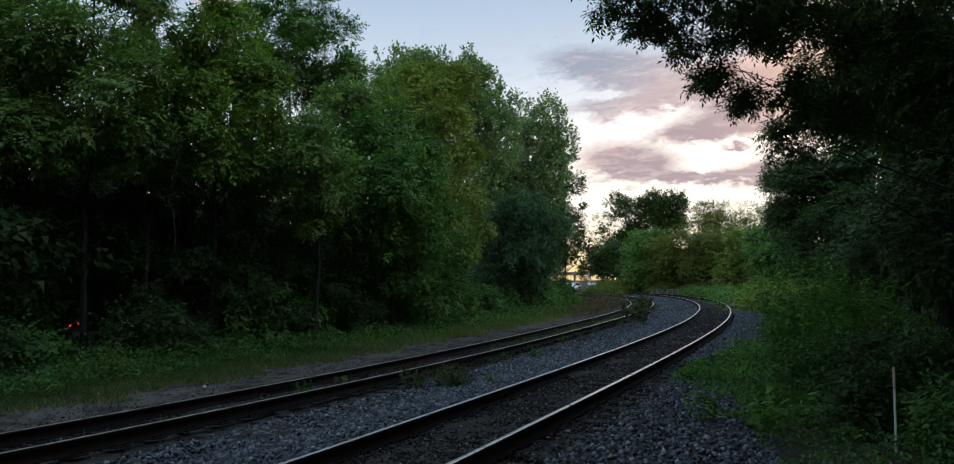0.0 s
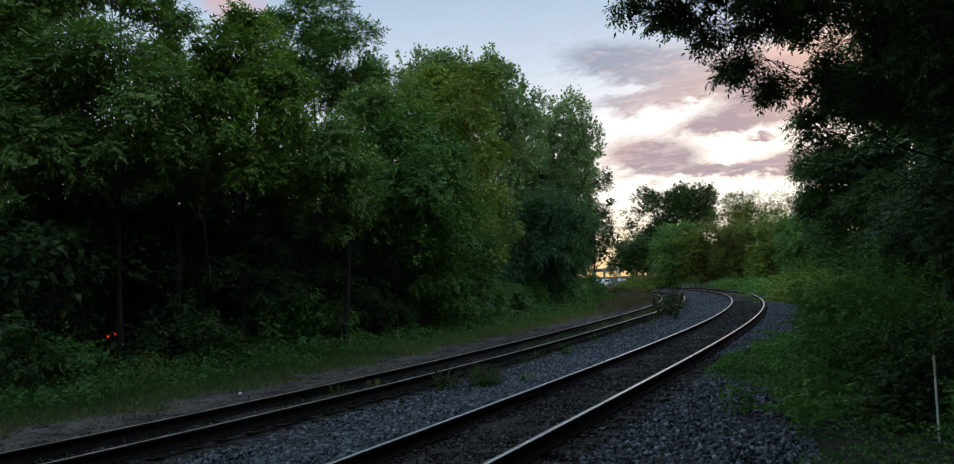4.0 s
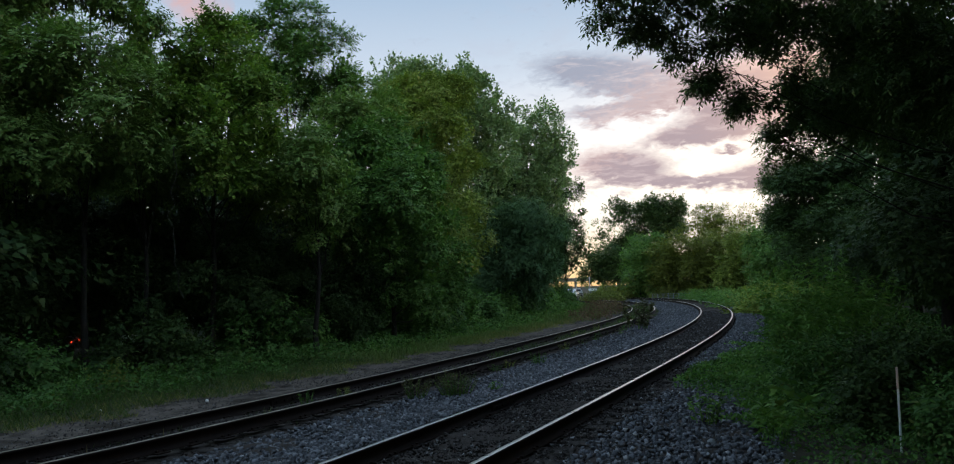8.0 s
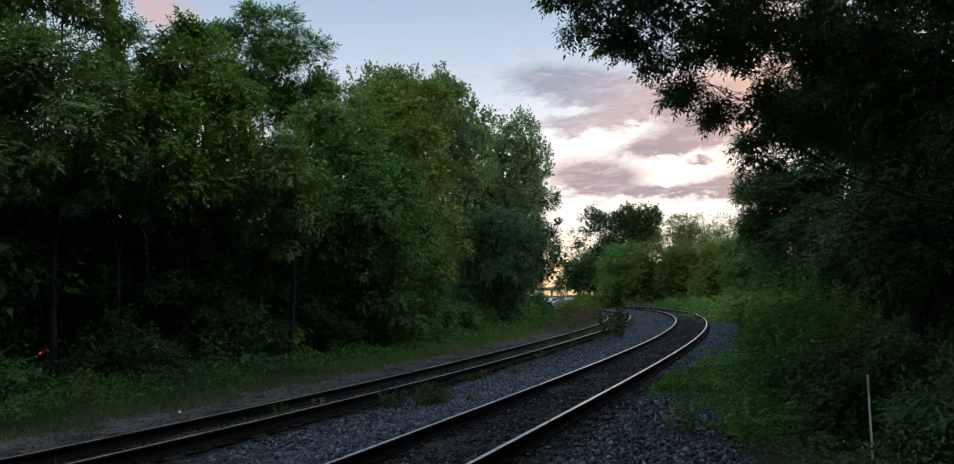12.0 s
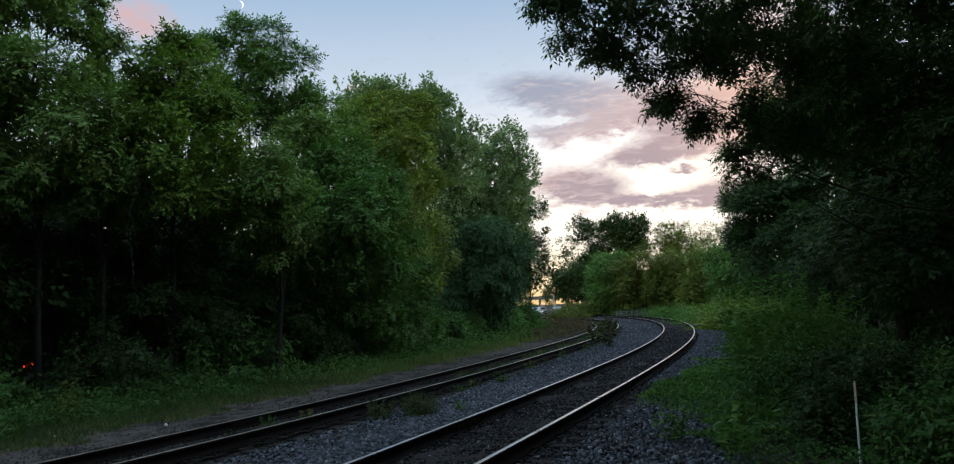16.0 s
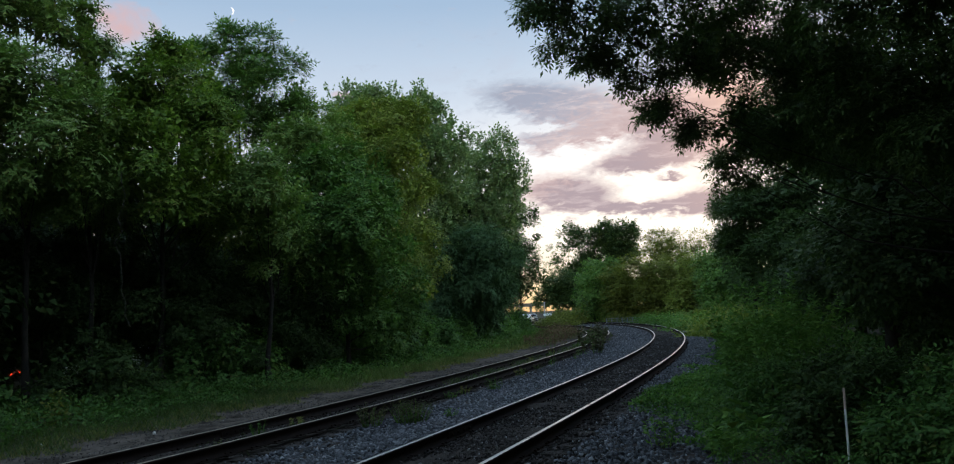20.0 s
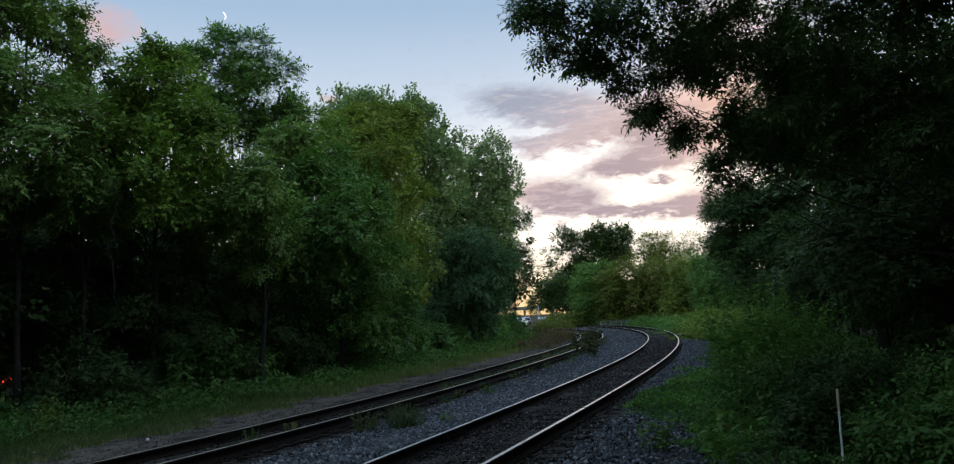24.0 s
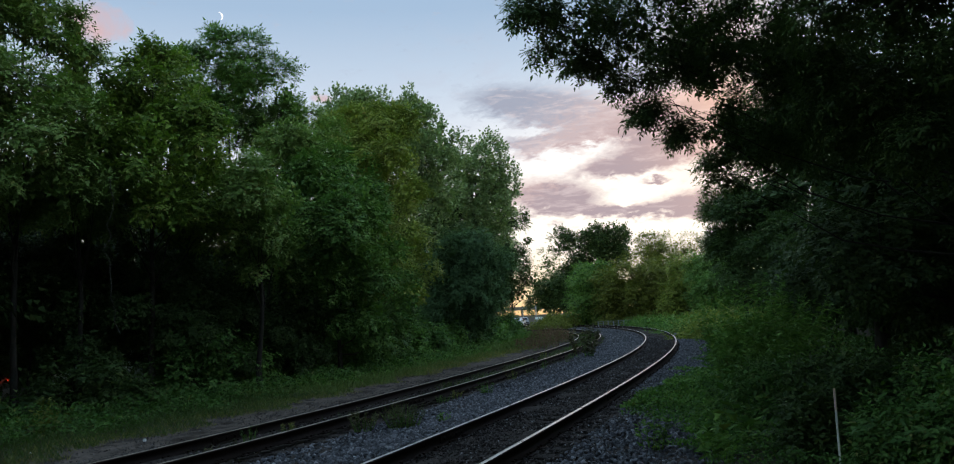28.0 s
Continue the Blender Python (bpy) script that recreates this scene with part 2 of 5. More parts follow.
def foliage(rng, blobs, leaves, leaf, ratio=0.45, spray=6, droop=0.35, clump=0.42, fill=0.62, inner=9, folded=False):
    """Leaves in flattened boughs over the outside of a few ellipsoids (x, y, z, rx, ry, rz), and coarse ones inside."""
    b = np.array(blobs, float)
    area = b[:, 3] * b[:, 4] + b[:, 4] * b[:, 5] + b[:, 3] * b[:, 5]
    mean = b[:, 3:].mean(1)
    m = int(np.clip((area / (clump * mean) ** 2).sum() * 0.42, 12, 1500))
    which = rng.choice(len(b), m, p=area / area.sum())
    d = unit(rng.normal(size=(m, 3)) + [0, 0, 0.15])
    cc = b[which, :3] + d * b[which, 3:] * rng.uniform(fill, 1.0, m)[:, None]
    cs = clump * mean[which] * rng.uniform(0.5, 1.45, m)
    ns = leaves // spray
    k = rng.choice(m, ns, p=cs**2 / (cs**2).sum())
    d2 = unit(rng.normal(size=(ns, 3)))
    reach = d2 * (cs[k] * rng.uniform(0, 1, ns) ** 0.5)[:, None] * [1.1, 1.1, 0.55]
    reach *= np.where(rng.uniform(0, 1, ns) < 0.06, 1.28, 1.0)[:, None]
    reach[:, 2] -= 0.35 * (reach[:, 0] ** 2 + reach[:, 1] ** 2) / cs[k]
    p = cc[k] + reach
    outward = unit(unit(p - b[which[k], :3]) + 0.6 * d2)
    v, f = sprays(rng, p, outward, leaf, ratio, spray, droop, folded=folded)
    ni = leaves // inner
    w = rng.choice(len(b), ni, p=area / area.sum())
    pi = b[w, :3] + unit(rng.normal(size=(ni, 3))) * b[w, 3:] * (rng.uniform(0, 1, ni) ** 0.5 * 0.66)[:, None]
    vi, fi = (leaf_quads if folded else leaf_tris)(rng, pi, unit(rng.normal(size=(ni, 3)) + [0, 0, -0.5]), leaf * rng.uniform(1.0, 1.5, ni), ratio * 1.3)
    return np.concatenate([v, vi]), np.concatenate([f, fi + len(v)])


def puffs(rng, lobes, leaf, ratio, cover, puff, spray, droop, tall=1.0, folded=False, stray=0.06, core=1.0, gap=4.0):
    """A crown of rounded leafy boughs set over a few lobes (x, y, z, r): leaves on the upper and outer side of each bough,
    deep gaps between them, and coarse shaded leaves inside."""
    b = np.array(lobes, float)
    cs, cc, out = [], [], []
    for i, (x, y, z, r) in enumerate(b):
        n = max(6, int(4 * np.pi * r * r / (gap * puff * puff)))
        d = unit(rng.normal(size=(n, 3)))
        d = d[(d[:, 2] > -0.2) | (rng.uniform(0, 1, n) < 0.2)]
        size = min(puff, 0.8 * r) * rng.uniform(0.5, 1.5, len(d))
        p = [x, y, z] + d * (r * rng.uniform(0.66, 1.04, len(d)) - 0.55 * size)[:, None] * [1, 1, tall]
        rel = p[:, None] - b[None, :, :3]
        inside = (np.linalg.norm(rel / [1, 1, tall], axis=2) / b[None, :, 3] < 0.55).any(1) & (r > puff)
        cs.append(size[~inside])
        cc.append(p[~inside])
        out.append(d[~inside])
    cs, cc, out = np.concatenate(cs), np.concatenate(cc), np.concatenate(out)
    one = leaf * leaf * ratio * 0.5
    ns = int(cover * (2 * np.pi * cs**2).sum() / one / spray)
    k = rng.choice(len(cs), ns, p=cs**2 / (cs**2).sum())
    d2 = unit(rng.normal(size=(ns, 3)) + 0.7 * out[k] + [0, 0, 0.85])
    reach = d2 * (cs[k] * rng.uniform(0.45, 1.05, ns) ** 0.6)[:, None] * [1.12, 1.12, 0.75 * tall**4]
    reach *= np.where(rng.uniform(0, 1, ns) < stray, 1.4, 1.0)[:, None]
    reach[:, 2] -= droop * 0.5 * (reach[:, 0] ** 2 + reach[:, 1] ** 2) / cs[k]
    v, f = sprays(rng, cc[k] + reach, unit(d2 + 0.3 * out[k]), leaf, ratio, spray, droop, folded=folded)
    vol = b[:, 3] ** 2
    ni = int(core * (3.2 * vol).sum() / one / 3.2)
    w = rng.choice(len(b), ni, p=vol / vol.sum())
    pi = b[w, :3] + unit(rng.normal(size=(ni, 3))) * (b[w, 3] * rng.uniform(0.15, 0.76, ni))[:, None] * [1, 1, tall]
    vi, fi = (leaf_quads if folded else leaf_tris)(rng, pi, unit(rng.normal(size=(ni, 3)) + [0, 0, -0.5]), leaf * rng.uniform(1.0, 1.6, ni), ratio * 1.35)
    return np.concatenate([v, vi]), np.concatenate([f, fi + len(v)])


def limbs_to(rng, base, height, radius, blobs, slim=24):
    """A tapered, leaning trunk with a limb into each mass of leaves."""
    h = height
    lean = rng.normal(size=2) * 0.03 * h
    ts = np.linspace(0, 1, 7)
    trunk = [(base[0] + lean[0] * t * t + rng.normal() * 0.04, base[1] + lean[1] * t * t, base[2] - 0.15 + h * t, radius * (1.25 if i == 0 else 1) * (1 - 0.86 * t)) for i, t in enumerate(ts)]
    lines = [trunk]
    for i, (x, y, z, rx, ry, rz) in enumerate(blobs[:24]):
        f = np.clip((z - base[2]) / h * 0.62, 0.12, 0.85)
        s = np.array([np.interp(f, ts, [q[i] for q in trunk]) for i in range(4)])
        e = np.array([x, y, z + 0.3 * rz])
        r0 = s[3] * (0.6 if i < slim else 0.22) / (1 + 0.12 * np.linalg.norm(e - s[:3]))
        pts = []
        for t in np.linspace(0, 1, 6):
            q = s[:3] * (1 - t) + e * t
            q[2] -= 0.10 * np.linalg.norm(e - s[:3]) * math.sin(math.pi * t)
            q += rng.normal(size=3) * 0.05 * (t > 0)
            pts.append((*q, r0 * (1 - 0.85 * t)))
        lines.append(pts)
        for _ in range(4):
            t = rng.uniform(0.5, 0.95)
            q = s[:3] * (1 - t) + e * t
            g = e + unit(rng.normal(size=3)) * np.array([rx, ry, rz]) * 0.8
            lines.append([(*(q * (1 - u) + g * u + [0, 0, 0.15 * math.sin(3 * u)]), r0 * 0.35 * (1 - 0.8 * u)) for u in np.linspace(0, 1, 4)])
    return lines


def polar(az, dist, z=0.0):
    return math.sin(radians(az)) * dist, math.cos(radians(az)) * dist, z


GROUND_Z = -0.34


def tree(name, label, az, dist, top, low, wide, material, leaves, leaf, seed, ratio=0.45, spray=6, droop=0.35,
         lobes=7, trunk=0.16, group="", clump=0.42, tips=0):
    """A tree: top and low are the heights of the crown's ends, wide its radius."""
    rng = np.random.default_rng(seed)
    bx, by, _ = polar(az, dist)
    blobs = []
    tall = top - low
    for i in range(lobes):
        f = (i + 0.5) / lobes
        a = i * 2.4 + rng.uniform(-0.5, 0.5)
        reach = wide * 0.70 * math.sin(math.pi * (0.04 + 0.80 * f)) ** 0.9
        r = wide * (0.34 + 0.20 * math.sin(math.pi * min(1.0, 0.1 + f))) * rng.uniform(0.85, 1.15)
        size = (r, r, r * 0.85)
        z = low + r * 0.5 + (tall - r * 1.15) * (f * 1.04)
        blobs.append((bx + reach * math.cos(a), by + reach * math.sin(a), z, *size))
    for i in range(tips):
        a, q = rng.uniform(0, 6.28), rng.uniform(0.1, 1.0)
        t = rng.uniform(0.07, 0.12) * tall
        blobs.append((bx + wide * 0.62 * q * math.cos(a), by + wide * 0.62 * q * math.sin(a), top - t - 0.42 * tall * q * q, 0.27 * t + 0.10, 0.27 * t + 0.10, t))
    ob = thing(name, pose(0, 0, 0), label, "tree", group)
    ob.matrix_world = pose(bx, by, GROUND_Z)
    v, f = tubes(limbs_to(rng, (bx, by, GROUND_Z), top * 0.85, trunk, blobs))
    off = np.array([bx, by, GROUND_Z])
    part_mesh("trunk", mesh_of("trunk", v - off, f, [BARK], smooth=True), ob)
    v, f = foliage(rng, blobs, int(leaves * 0.72), leaf * 1.07, ratio, spray, droop, clump)
    part_mesh("crown", mesh_of("crown", v - off, f, [material]), ob)
    return ob


def grown(name, label, az, dist, crowns, material, leaf, seed, ratio=0.5, cover=1.0, puff=0.42, spray=5, droop=0.4, tall=1.0,
          trunk=0.10, group="", back=True, folded=False, stray=0.06, core=1.0, limbs=1, gap=4.0):
    """A tree whose crown has its own outline: crowns is one or more lists of lobes (x, y, z, r), each list a part."""
    rng = np.random.default_rng(seed)
    bx, by, _ = polar(az, dist)
    off = np.array([bx, by, GROUND_Z])
    ob = thing(name, pose(bx, by, GROUND_Z), label, "tree", group)
    every = [q for c in crowns for q in c]
    top = max(z for x, y, z, r in every)
    v, f = tubes(limbs_to(rng, tuple(off), top * 0.93, trunk, [(x, y, z, r, r, r) for x, y, z, r in every[::limbs]], 24 if limbs == 1 else 0))
    part_mesh("trunk", mesh_of("trunk", v - off, f, [BARK], smooth=True), ob)
    for i, c in enumerate(crowns):
        lobes = list(c)
        if back:
            # the far side of the crown, about the trunk
            for x, y, z, r in c[::2]:
                u = unit(np.array([x, y]))
                lobes.append((x + 1.5 * r * u[0], y + 1.5 * r * u[1], z - 0.1 * r, 0.9 * r))
        v, f = puffs(rng, lobes, leaf, ratio, cover, puff, spray, droop, tall, folded, stray, core, gap)
        part_mesh("bough_leaves" if i else "crown", mesh_of("crown", v - off, f, [material]), ob)
    return ob


# ---- the lines of the two tracks ----
def centre_line(x, y, heading, bends, length, back, step=0.25):
    """Points (x, y, heading) every step metres; bends: curvature in 1/100 m at even steps; heading to the left of +y."""
    s = np.arange(-back, length + 40 + step, step)
    k = np.interp(s, np.linspace(0, length, len(bends)), bends) / 100
    k[s < 0] = 0
    i0 = int(round(back / step))
    th = np.cumsum(k) * step
    th += heading - th[i0]
    px, py = np.cumsum(-np.sin(th)) * step, np.cumsum(np.cos(th)) * step
    return np.stack([px + x - px[i0], py + y - py[i0], th], 1), s


MAIN, MAIN_S = centre_line(-1.987, 5.969, -0.3582, (0.02, 0.55, 0.61, 0.78, 0.78, 0.78), 130.0, 14.0)
SIDE, SIDE_S = centre_line(-6.072, 8.148, -0.4310, (1.12, 0.16, 0.86, 0.96, 0.96, 0.96), 110.0, 14.0)


def sweep(line, section, closed=True):
    """A cross-section of (across, height) points carried along a line."""
    sec = np.array(section, float)
    c, s = np.cos(line[:, 2]), np.sin(line[:, 2])
    x = line[:, 0][:, None] + sec[:, 0] * c[:, None]
    y = line[:, 1][:, None] + sec[:, 0] * s[:, None]
    z = np.broadcast_to(sec[:, 1], x.shape)
    v = np.stack([x, y, z], -1).reshape(-1, 3)
    n, m = len(line), len(sec)
    j = np.arange(m if closed else m - 1)
    k = (j + 1) % m
    i = np.arange(n - 1)[:, None] * m
    f = np.stack([i + j, i + k, i + m + k, i + m + j], -1)
    return v, f


def place_on(line, svals, s, across, z=0.0):
    x, y, th = (np.interp(s, svals, line[:, i]) for i in range(3))
    return x + across * np.cos(th), y + across * np.sin(th), th


# ---- ground, ballast and dirt ----
def ground():
    n = 120
    r = np.concatenate([np.linspace(0, 60, 61), np.geomspace(64, 4900, 40)])
    a = np.linspace(0, 2 * np.pi, n, endpoint=False)
    x, y = r[:, None] * np.cos(a), r[:, None] * np.sin(a) + 30
    z = GROUND_Z - 0.015 + 0.015 * np.sin(x * 0.7) * np.cos(y * 0.5) * (r < 60)[:, None] - 0.02 * (r[:, None] > 60)
    v = np.stack([x, y, z], -1).reshape(-1, 3)
    i = np.arange(len(r) - 1)[:, None] * n
    j = np.arange(n)
    k = (j + 1) % n
    f = np.stack([i + j, i + n + j, i + n + k, i + k], -1).reshape(-1, 4)
    return tagged(new("ground", mesh_of("ground", v, f, [SOIL], smooth=True)), "dark earth under weeds beside the railway", "ground", kind="structure")


def bed(name, line, section, material, label, seed, rough=0.025):
    rng = np.random.default_rng(seed)
    sec = np.array(section, float)
    u = np.linspace(sec[0, 0], sec[-1, 0], 26)
    v, f = sweep(line, np.stack([u, np.interp(u, sec[:, 0], sec[:, 1])], 1), False)
    v[:, 2] += rng.normal(size=len(v)) * rough * 0.5 + 0.02 * np.sin(v[:, 0] * 2.1) * np.sin(v[:, 1] * 1.7)
    return tagged(new(name, mesh_of(name, v, f.reshape(-1, 4), [material], smooth=True)), label, "ballast", kind="structure")


MAIN_BED = [(-2.5, -0.30), (-1.6, -0.215), (-0.9, -0.195), (0, -0.20), (0.9, -0.19), (1.6, -0.205), (2.4, -0.27), (3.4, -0.40)]
SIDE_BED = [(-2.3, -0.33), (-1.4, -0.30), (-0.8, -0.285), (0, -0.29), (0.8, -0.275), (1.4, -0.275), (2.6, -0.25)]
PATH_BED = [(-4.3, -0.40), (-3.6, -0.325), (-2.2, -0.305), (-1.5, -0.30), (-0.8, -0.285)]
ground()
bed("ballast_main", MAIN[::2], MAIN_BED, BALLAST, "grey crushed-stone ballast under the main track", 1)
bed("ballast_siding", SIDE[::2], SIDE_BED, BALLAST, "brown dirty ballast under the siding", 2)
bed("dirt_shoulder", SIDE[::2], [(-4.3, -0.40), (-3.6, -0.325), (-2.2, -0.31), (-1.5, -0.33)], DIRT, "bare grey-brown cinder path beside the siding", 3, 0.035)

RAIL_SECTION = [(-0.075, -0.172), (0.075, -0.172), (0.075, -0.160), (0.012, -0.140), (0.009, -0.048), (0.037, -0.036),
                (0.037, -0.008), (0.029, -0.0025), (0.014, 0.0), (-0.014, 0.0), (-0.029, -0.0025), (-0.037, -0.008), (-0.037, -0.036), (-0.009, -0.048), (-0.012, -0.140), (-0.075, -0.160)]


def sleeper_mesh(rng):
    bm = bmesh.new()
    bmesh.ops.create_cube(bm, size=1.0, matrix=Matrix.Diagonal((2.55, 0.225, 0.16, 1)))
    bmesh.ops.bevel(bm, geom=bm.edges[:], offset=0.012, segments=1, affect="EDGES")
    for v in bm.verts:
        v.co += Vector(rng.normal(size=3) * (0.008, 0.006, 0.004))
    me = bpy.data.meshes.new("sleeper")
    bm.to_mesh(me)
    bm.free()
    me.materials.append(SLEEPER_WOOD)
    return me


def plate_mesh():
    bm = bmesh.new()
    bmesh.ops.create_cube(bm, size=1.0, matrix=Matrix.Diagonal((0.34, 0.19, 0.016, 1)))
    for x in (-0.105, 0.105):
        for y in (-0.055, 0.055):
            bmesh.ops.create_cube(bm, size=1.0, matrix=Matrix.Translation((x, y, 0.02)) @ Matrix.Diagonal((0.035, 0.03, 0.03, 1)))
    me = bpy.data.meshes.new("tie_plate")
    bm.to_mesh(me)
    bm.free()
    me.materials.append(RAIL_RUST)
    return me


PLATE = plate_mesh()


def track(name, label, line, svals, z, cant, top_material, sleeper_drop, last, seed, joints={}):
    rng = np.random.default_rng(seed)
    ob = thing(name, pose(0, 0, 0), label, "railway track")
    for side, tag in ((-0.7525, -1), (0.7525, 1)):
        sec = [(side + u, h + z + tag * cant / 2) for u, h in RAIL_SECTION]
        v, f = sweep(line[::3], sec)
        idx = np.zeros(f.shape[:2], int)
        idx[:, 7:10] = 1
        me = mesh_of("rail", v, f.reshape(-1, 4), [RAIL_RUST, top_material], idx.ravel())
        rail = part_mesh("rail", me, ob, "steel rail with rusty web and worn shiny head")
        for s0 in joints.get(tag, ()):
            for face in (-1, 1):
                bm = bmesh.new()
                bmesh.ops.create_cube(bm, size=1.0, matrix=Matrix.Diagonal((0.022, 0.92, 0.085, 1)))
                for k in range(4):
                    bmesh.ops.create_cone(bm, cap_ends=True, segments=6, radius1=0.022, radius2=0.022, depth=0.035,
                                          matrix=Matrix.Translation((face * 0.022, -0.33 + 0.22 * k, 0)) @ Matrix.Rotation(math.pi / 2, 4, "Y"))
                x, y, th = place_on(line, svals, s0, side + face * 0.024)
                bm.transform(pose(x, y, z + tag * cant / 2 - 0.092, 0, 0, math.degrees(th)))
                part("joint_bar", bm, RAIL_RUST, rail, "bolted steel joint bar")
    shapes = [sleeper_mesh(rng) for _ in range(5)]
    s = -12.0
    while s < last:
        x, y, th = place_on(line, svals, s, rng.normal() * 0.03)
        sl = part_mesh("sleeper", shapes[rng.integers(5)], ob)
        sl.matrix_world = pose(x, y, z - 0.172 - 0.016 - 0.08 - sleeper_drop, 0, math.degrees(-math.atan2(cant, 1.505)), math.degrees(th) + rng.normal() * 0.8)
        if -2 < s < 34:
            for side in (-0.7525, 0.7525):
                pl = part_mesh("tie_plate", PLATE, sl)
                pl.location = (side, 0, 0.088 + sleeper_drop)
        s += 0.53
    return ob


track("main_track", "main railway track with polished rails on a long curve", MAIN, MAIN_S, 0.0, 0.026, RAIL_TOP, 0.0, 118.0, 4, {-1: (6.2, 30.0), 1: (11.0, 35.0)})
track("siding_track", "overgrown rusty siding with dull worn rails", SIDE, SIDE_S, -0.067, 0.07, RAIL_DULL, 0.05, 88.0, 5, {-1: (6.0, 18.0, 30.0), 1: (10.4, 22.0, 34.0)})


def stones(name, label, line, svals, spans, seed, material, coarse=False):
    """Loose crushed stone lying on the bed: spans of (s0, s1, across0, across1, count, size, section)."""
    rng = np.random.default_rng(seed)
    cube = np.array([(x, y, z) for x in (-1, 1) for y in (-1, 1) for z in (-1, 1)], float)
    quads = np.array([(0, 1, 3, 2), (4, 6, 7, 5), (0, 4, 5, 1), (2, 3, 7, 6), (0, 2, 6, 4), (1, 5, 7, 3)])
    shapes = np.stack([cube * rng.uniform(0.35, 1.0, (8, 3)) for _ in range(24)])
    if coarse:
        quads = np.array([(0, 1, 2), (0, 3, 1), (1, 3, 2), (2, 3, 0)])
        shapes = np.stack([np.array([(1.2, 0, -0.6), (-0.7, 1.1, -0.6), (-0.7, -1.1, -0.6), (0, 0, 1.1)]) * rng.uniform(0.6, 1.2, (4, 3)) for _ in range(24)])
    k = shapes.shape[1]
    vs, fs, base = [], [], 0
    for s0, s1, u0, u1, n, size, sec in spans:
        s, u = rng.uniform(s0, s1, n), rng.uniform(u0, u1, n)
        x, y, th = place_on(line, svals, s, u)
        sec = np.array(sec)
        z = np.interp(u, sec[:, 0], sec[:, 1]) + rng.uniform(0.0, 0.9, n) * size
        q = unit(rng.normal(size=(n, 4)))
        w, a, b, c = q.T
        rot = np.stack([1 - 2 * (b * b + c * c), 2 * (a * b - c * w), 2 * (a * c + b * w), 2 * (a * b + c * w), 1 - 2 * (a * a + c * c), 2 * (b * c - a * w),
                        2 * (a * c - b * w), 2 * (b * c + a * w), 1 - 2 * (a * a + b * b)], 1).reshape(n, 3, 3)
        g = shapes[rng.integers(24, size=n)] * (size * rng.uniform(0.55, 1.35, n))[:, None, None] * rng.uniform(0.6, 1.0, (n, 1, 3))
        v = np.einsum("nij,nkj->nki", rot, g) + np.stack([x, y, z], 1)[:, None]
        vs.append(v.reshape(-1, 3))
        fs.append((np.arange(n)[:, None, None] * k + quads + base).reshape(-1, quads.shape[1]))
        base += n * k
    return tagged(new(name, mesh_of(name, np.concatenate(vs), np.concatenate(fs), [material])), label, "gravel", kind="stuff")


stones("ballast_stones", "loose blue-grey crushed stones beside the main track", MAIN, MAIN_S, [
    (-3, 15, -2.7, -0.9, 15000, 0.032, MAIN_BED), (-3, 12, 1.25, 3.4, 11500, 0.032, MAIN_BED)], 6, STONE)
stones("ballast_stones_beyond", "blue-grey crushed stones along the curve", MAIN, MAIN_S, [
    (15, 40, -2.8, -0.9, 18000, 0.042, MAIN_BED), (12, 40, 0.9, 2.6, 11000, 0.042, MAIN_BED),
    (40, 95, -3.2, -0.9, 9000, 0.055, MAIN_BED), (40, 95, 0.9, 2.4, 4000, 0.055, MAIN_BED), (-12, -3, -2.7, -0.9, 6000, 0.036, MAIN_BED), (-12, -3, 1.25, 3.3, 6000, 0.036, MAIN_BED)], 16, STONE, True)
stones("track_stones", "dark oily stones between the main rails", MAIN, MAIN_S, [
    (-3, 16, -0.66, 0.66, 9500, 0.026, MAIN_BED), (16, 45, -0.66, 0.66, 9000, 0.034, MAIN_BED), (-12, -3, -0.66, 0.66, 4500, 0.030, MAIN_BED), (-3, 16, -1.4, -0.84, 1800, 0.03, MAIN_BED), (-3, 16, 0.84, 1.75, 5200, 0.032, MAIN_BED)], 8, STONE_OLD, True)
stones("siding_stones", "dusty stones in the old siding bed", SIDE, SIDE_S, [
    (-4, 14, 1.2, 2.5, 7000, 0.032, SIDE_BED)], 7, STONE)
stones("siding_stones_beyond", "dusty stones along the old siding", SIDE, SIDE_S, [(14, 40, 1.1, 2.4, 4000, 0.040, SIDE_BED)], 17, STONE, True)
stones("cinders", "small brown stones in the siding and on the path", SIDE, SIDE_S, [
    (-4, 20, -0.62, 0.62, 9000, 0.026, SIDE_BED), (-6, 25, -4.2, -0.85, 9000, 0.015, PATH_BED), (-4, 14, 0.84, 1.3, 900, 0.024, SIDE_BED)], 9, STONE_OLD, True)

stones("path_pebbles", "scattered pale pebbles on the cinder path", SIDE, SIDE_S, [(-6, 30, -4.3, -1.0, 3000, 0.013, PATH_BED)], 27, STONE, True)

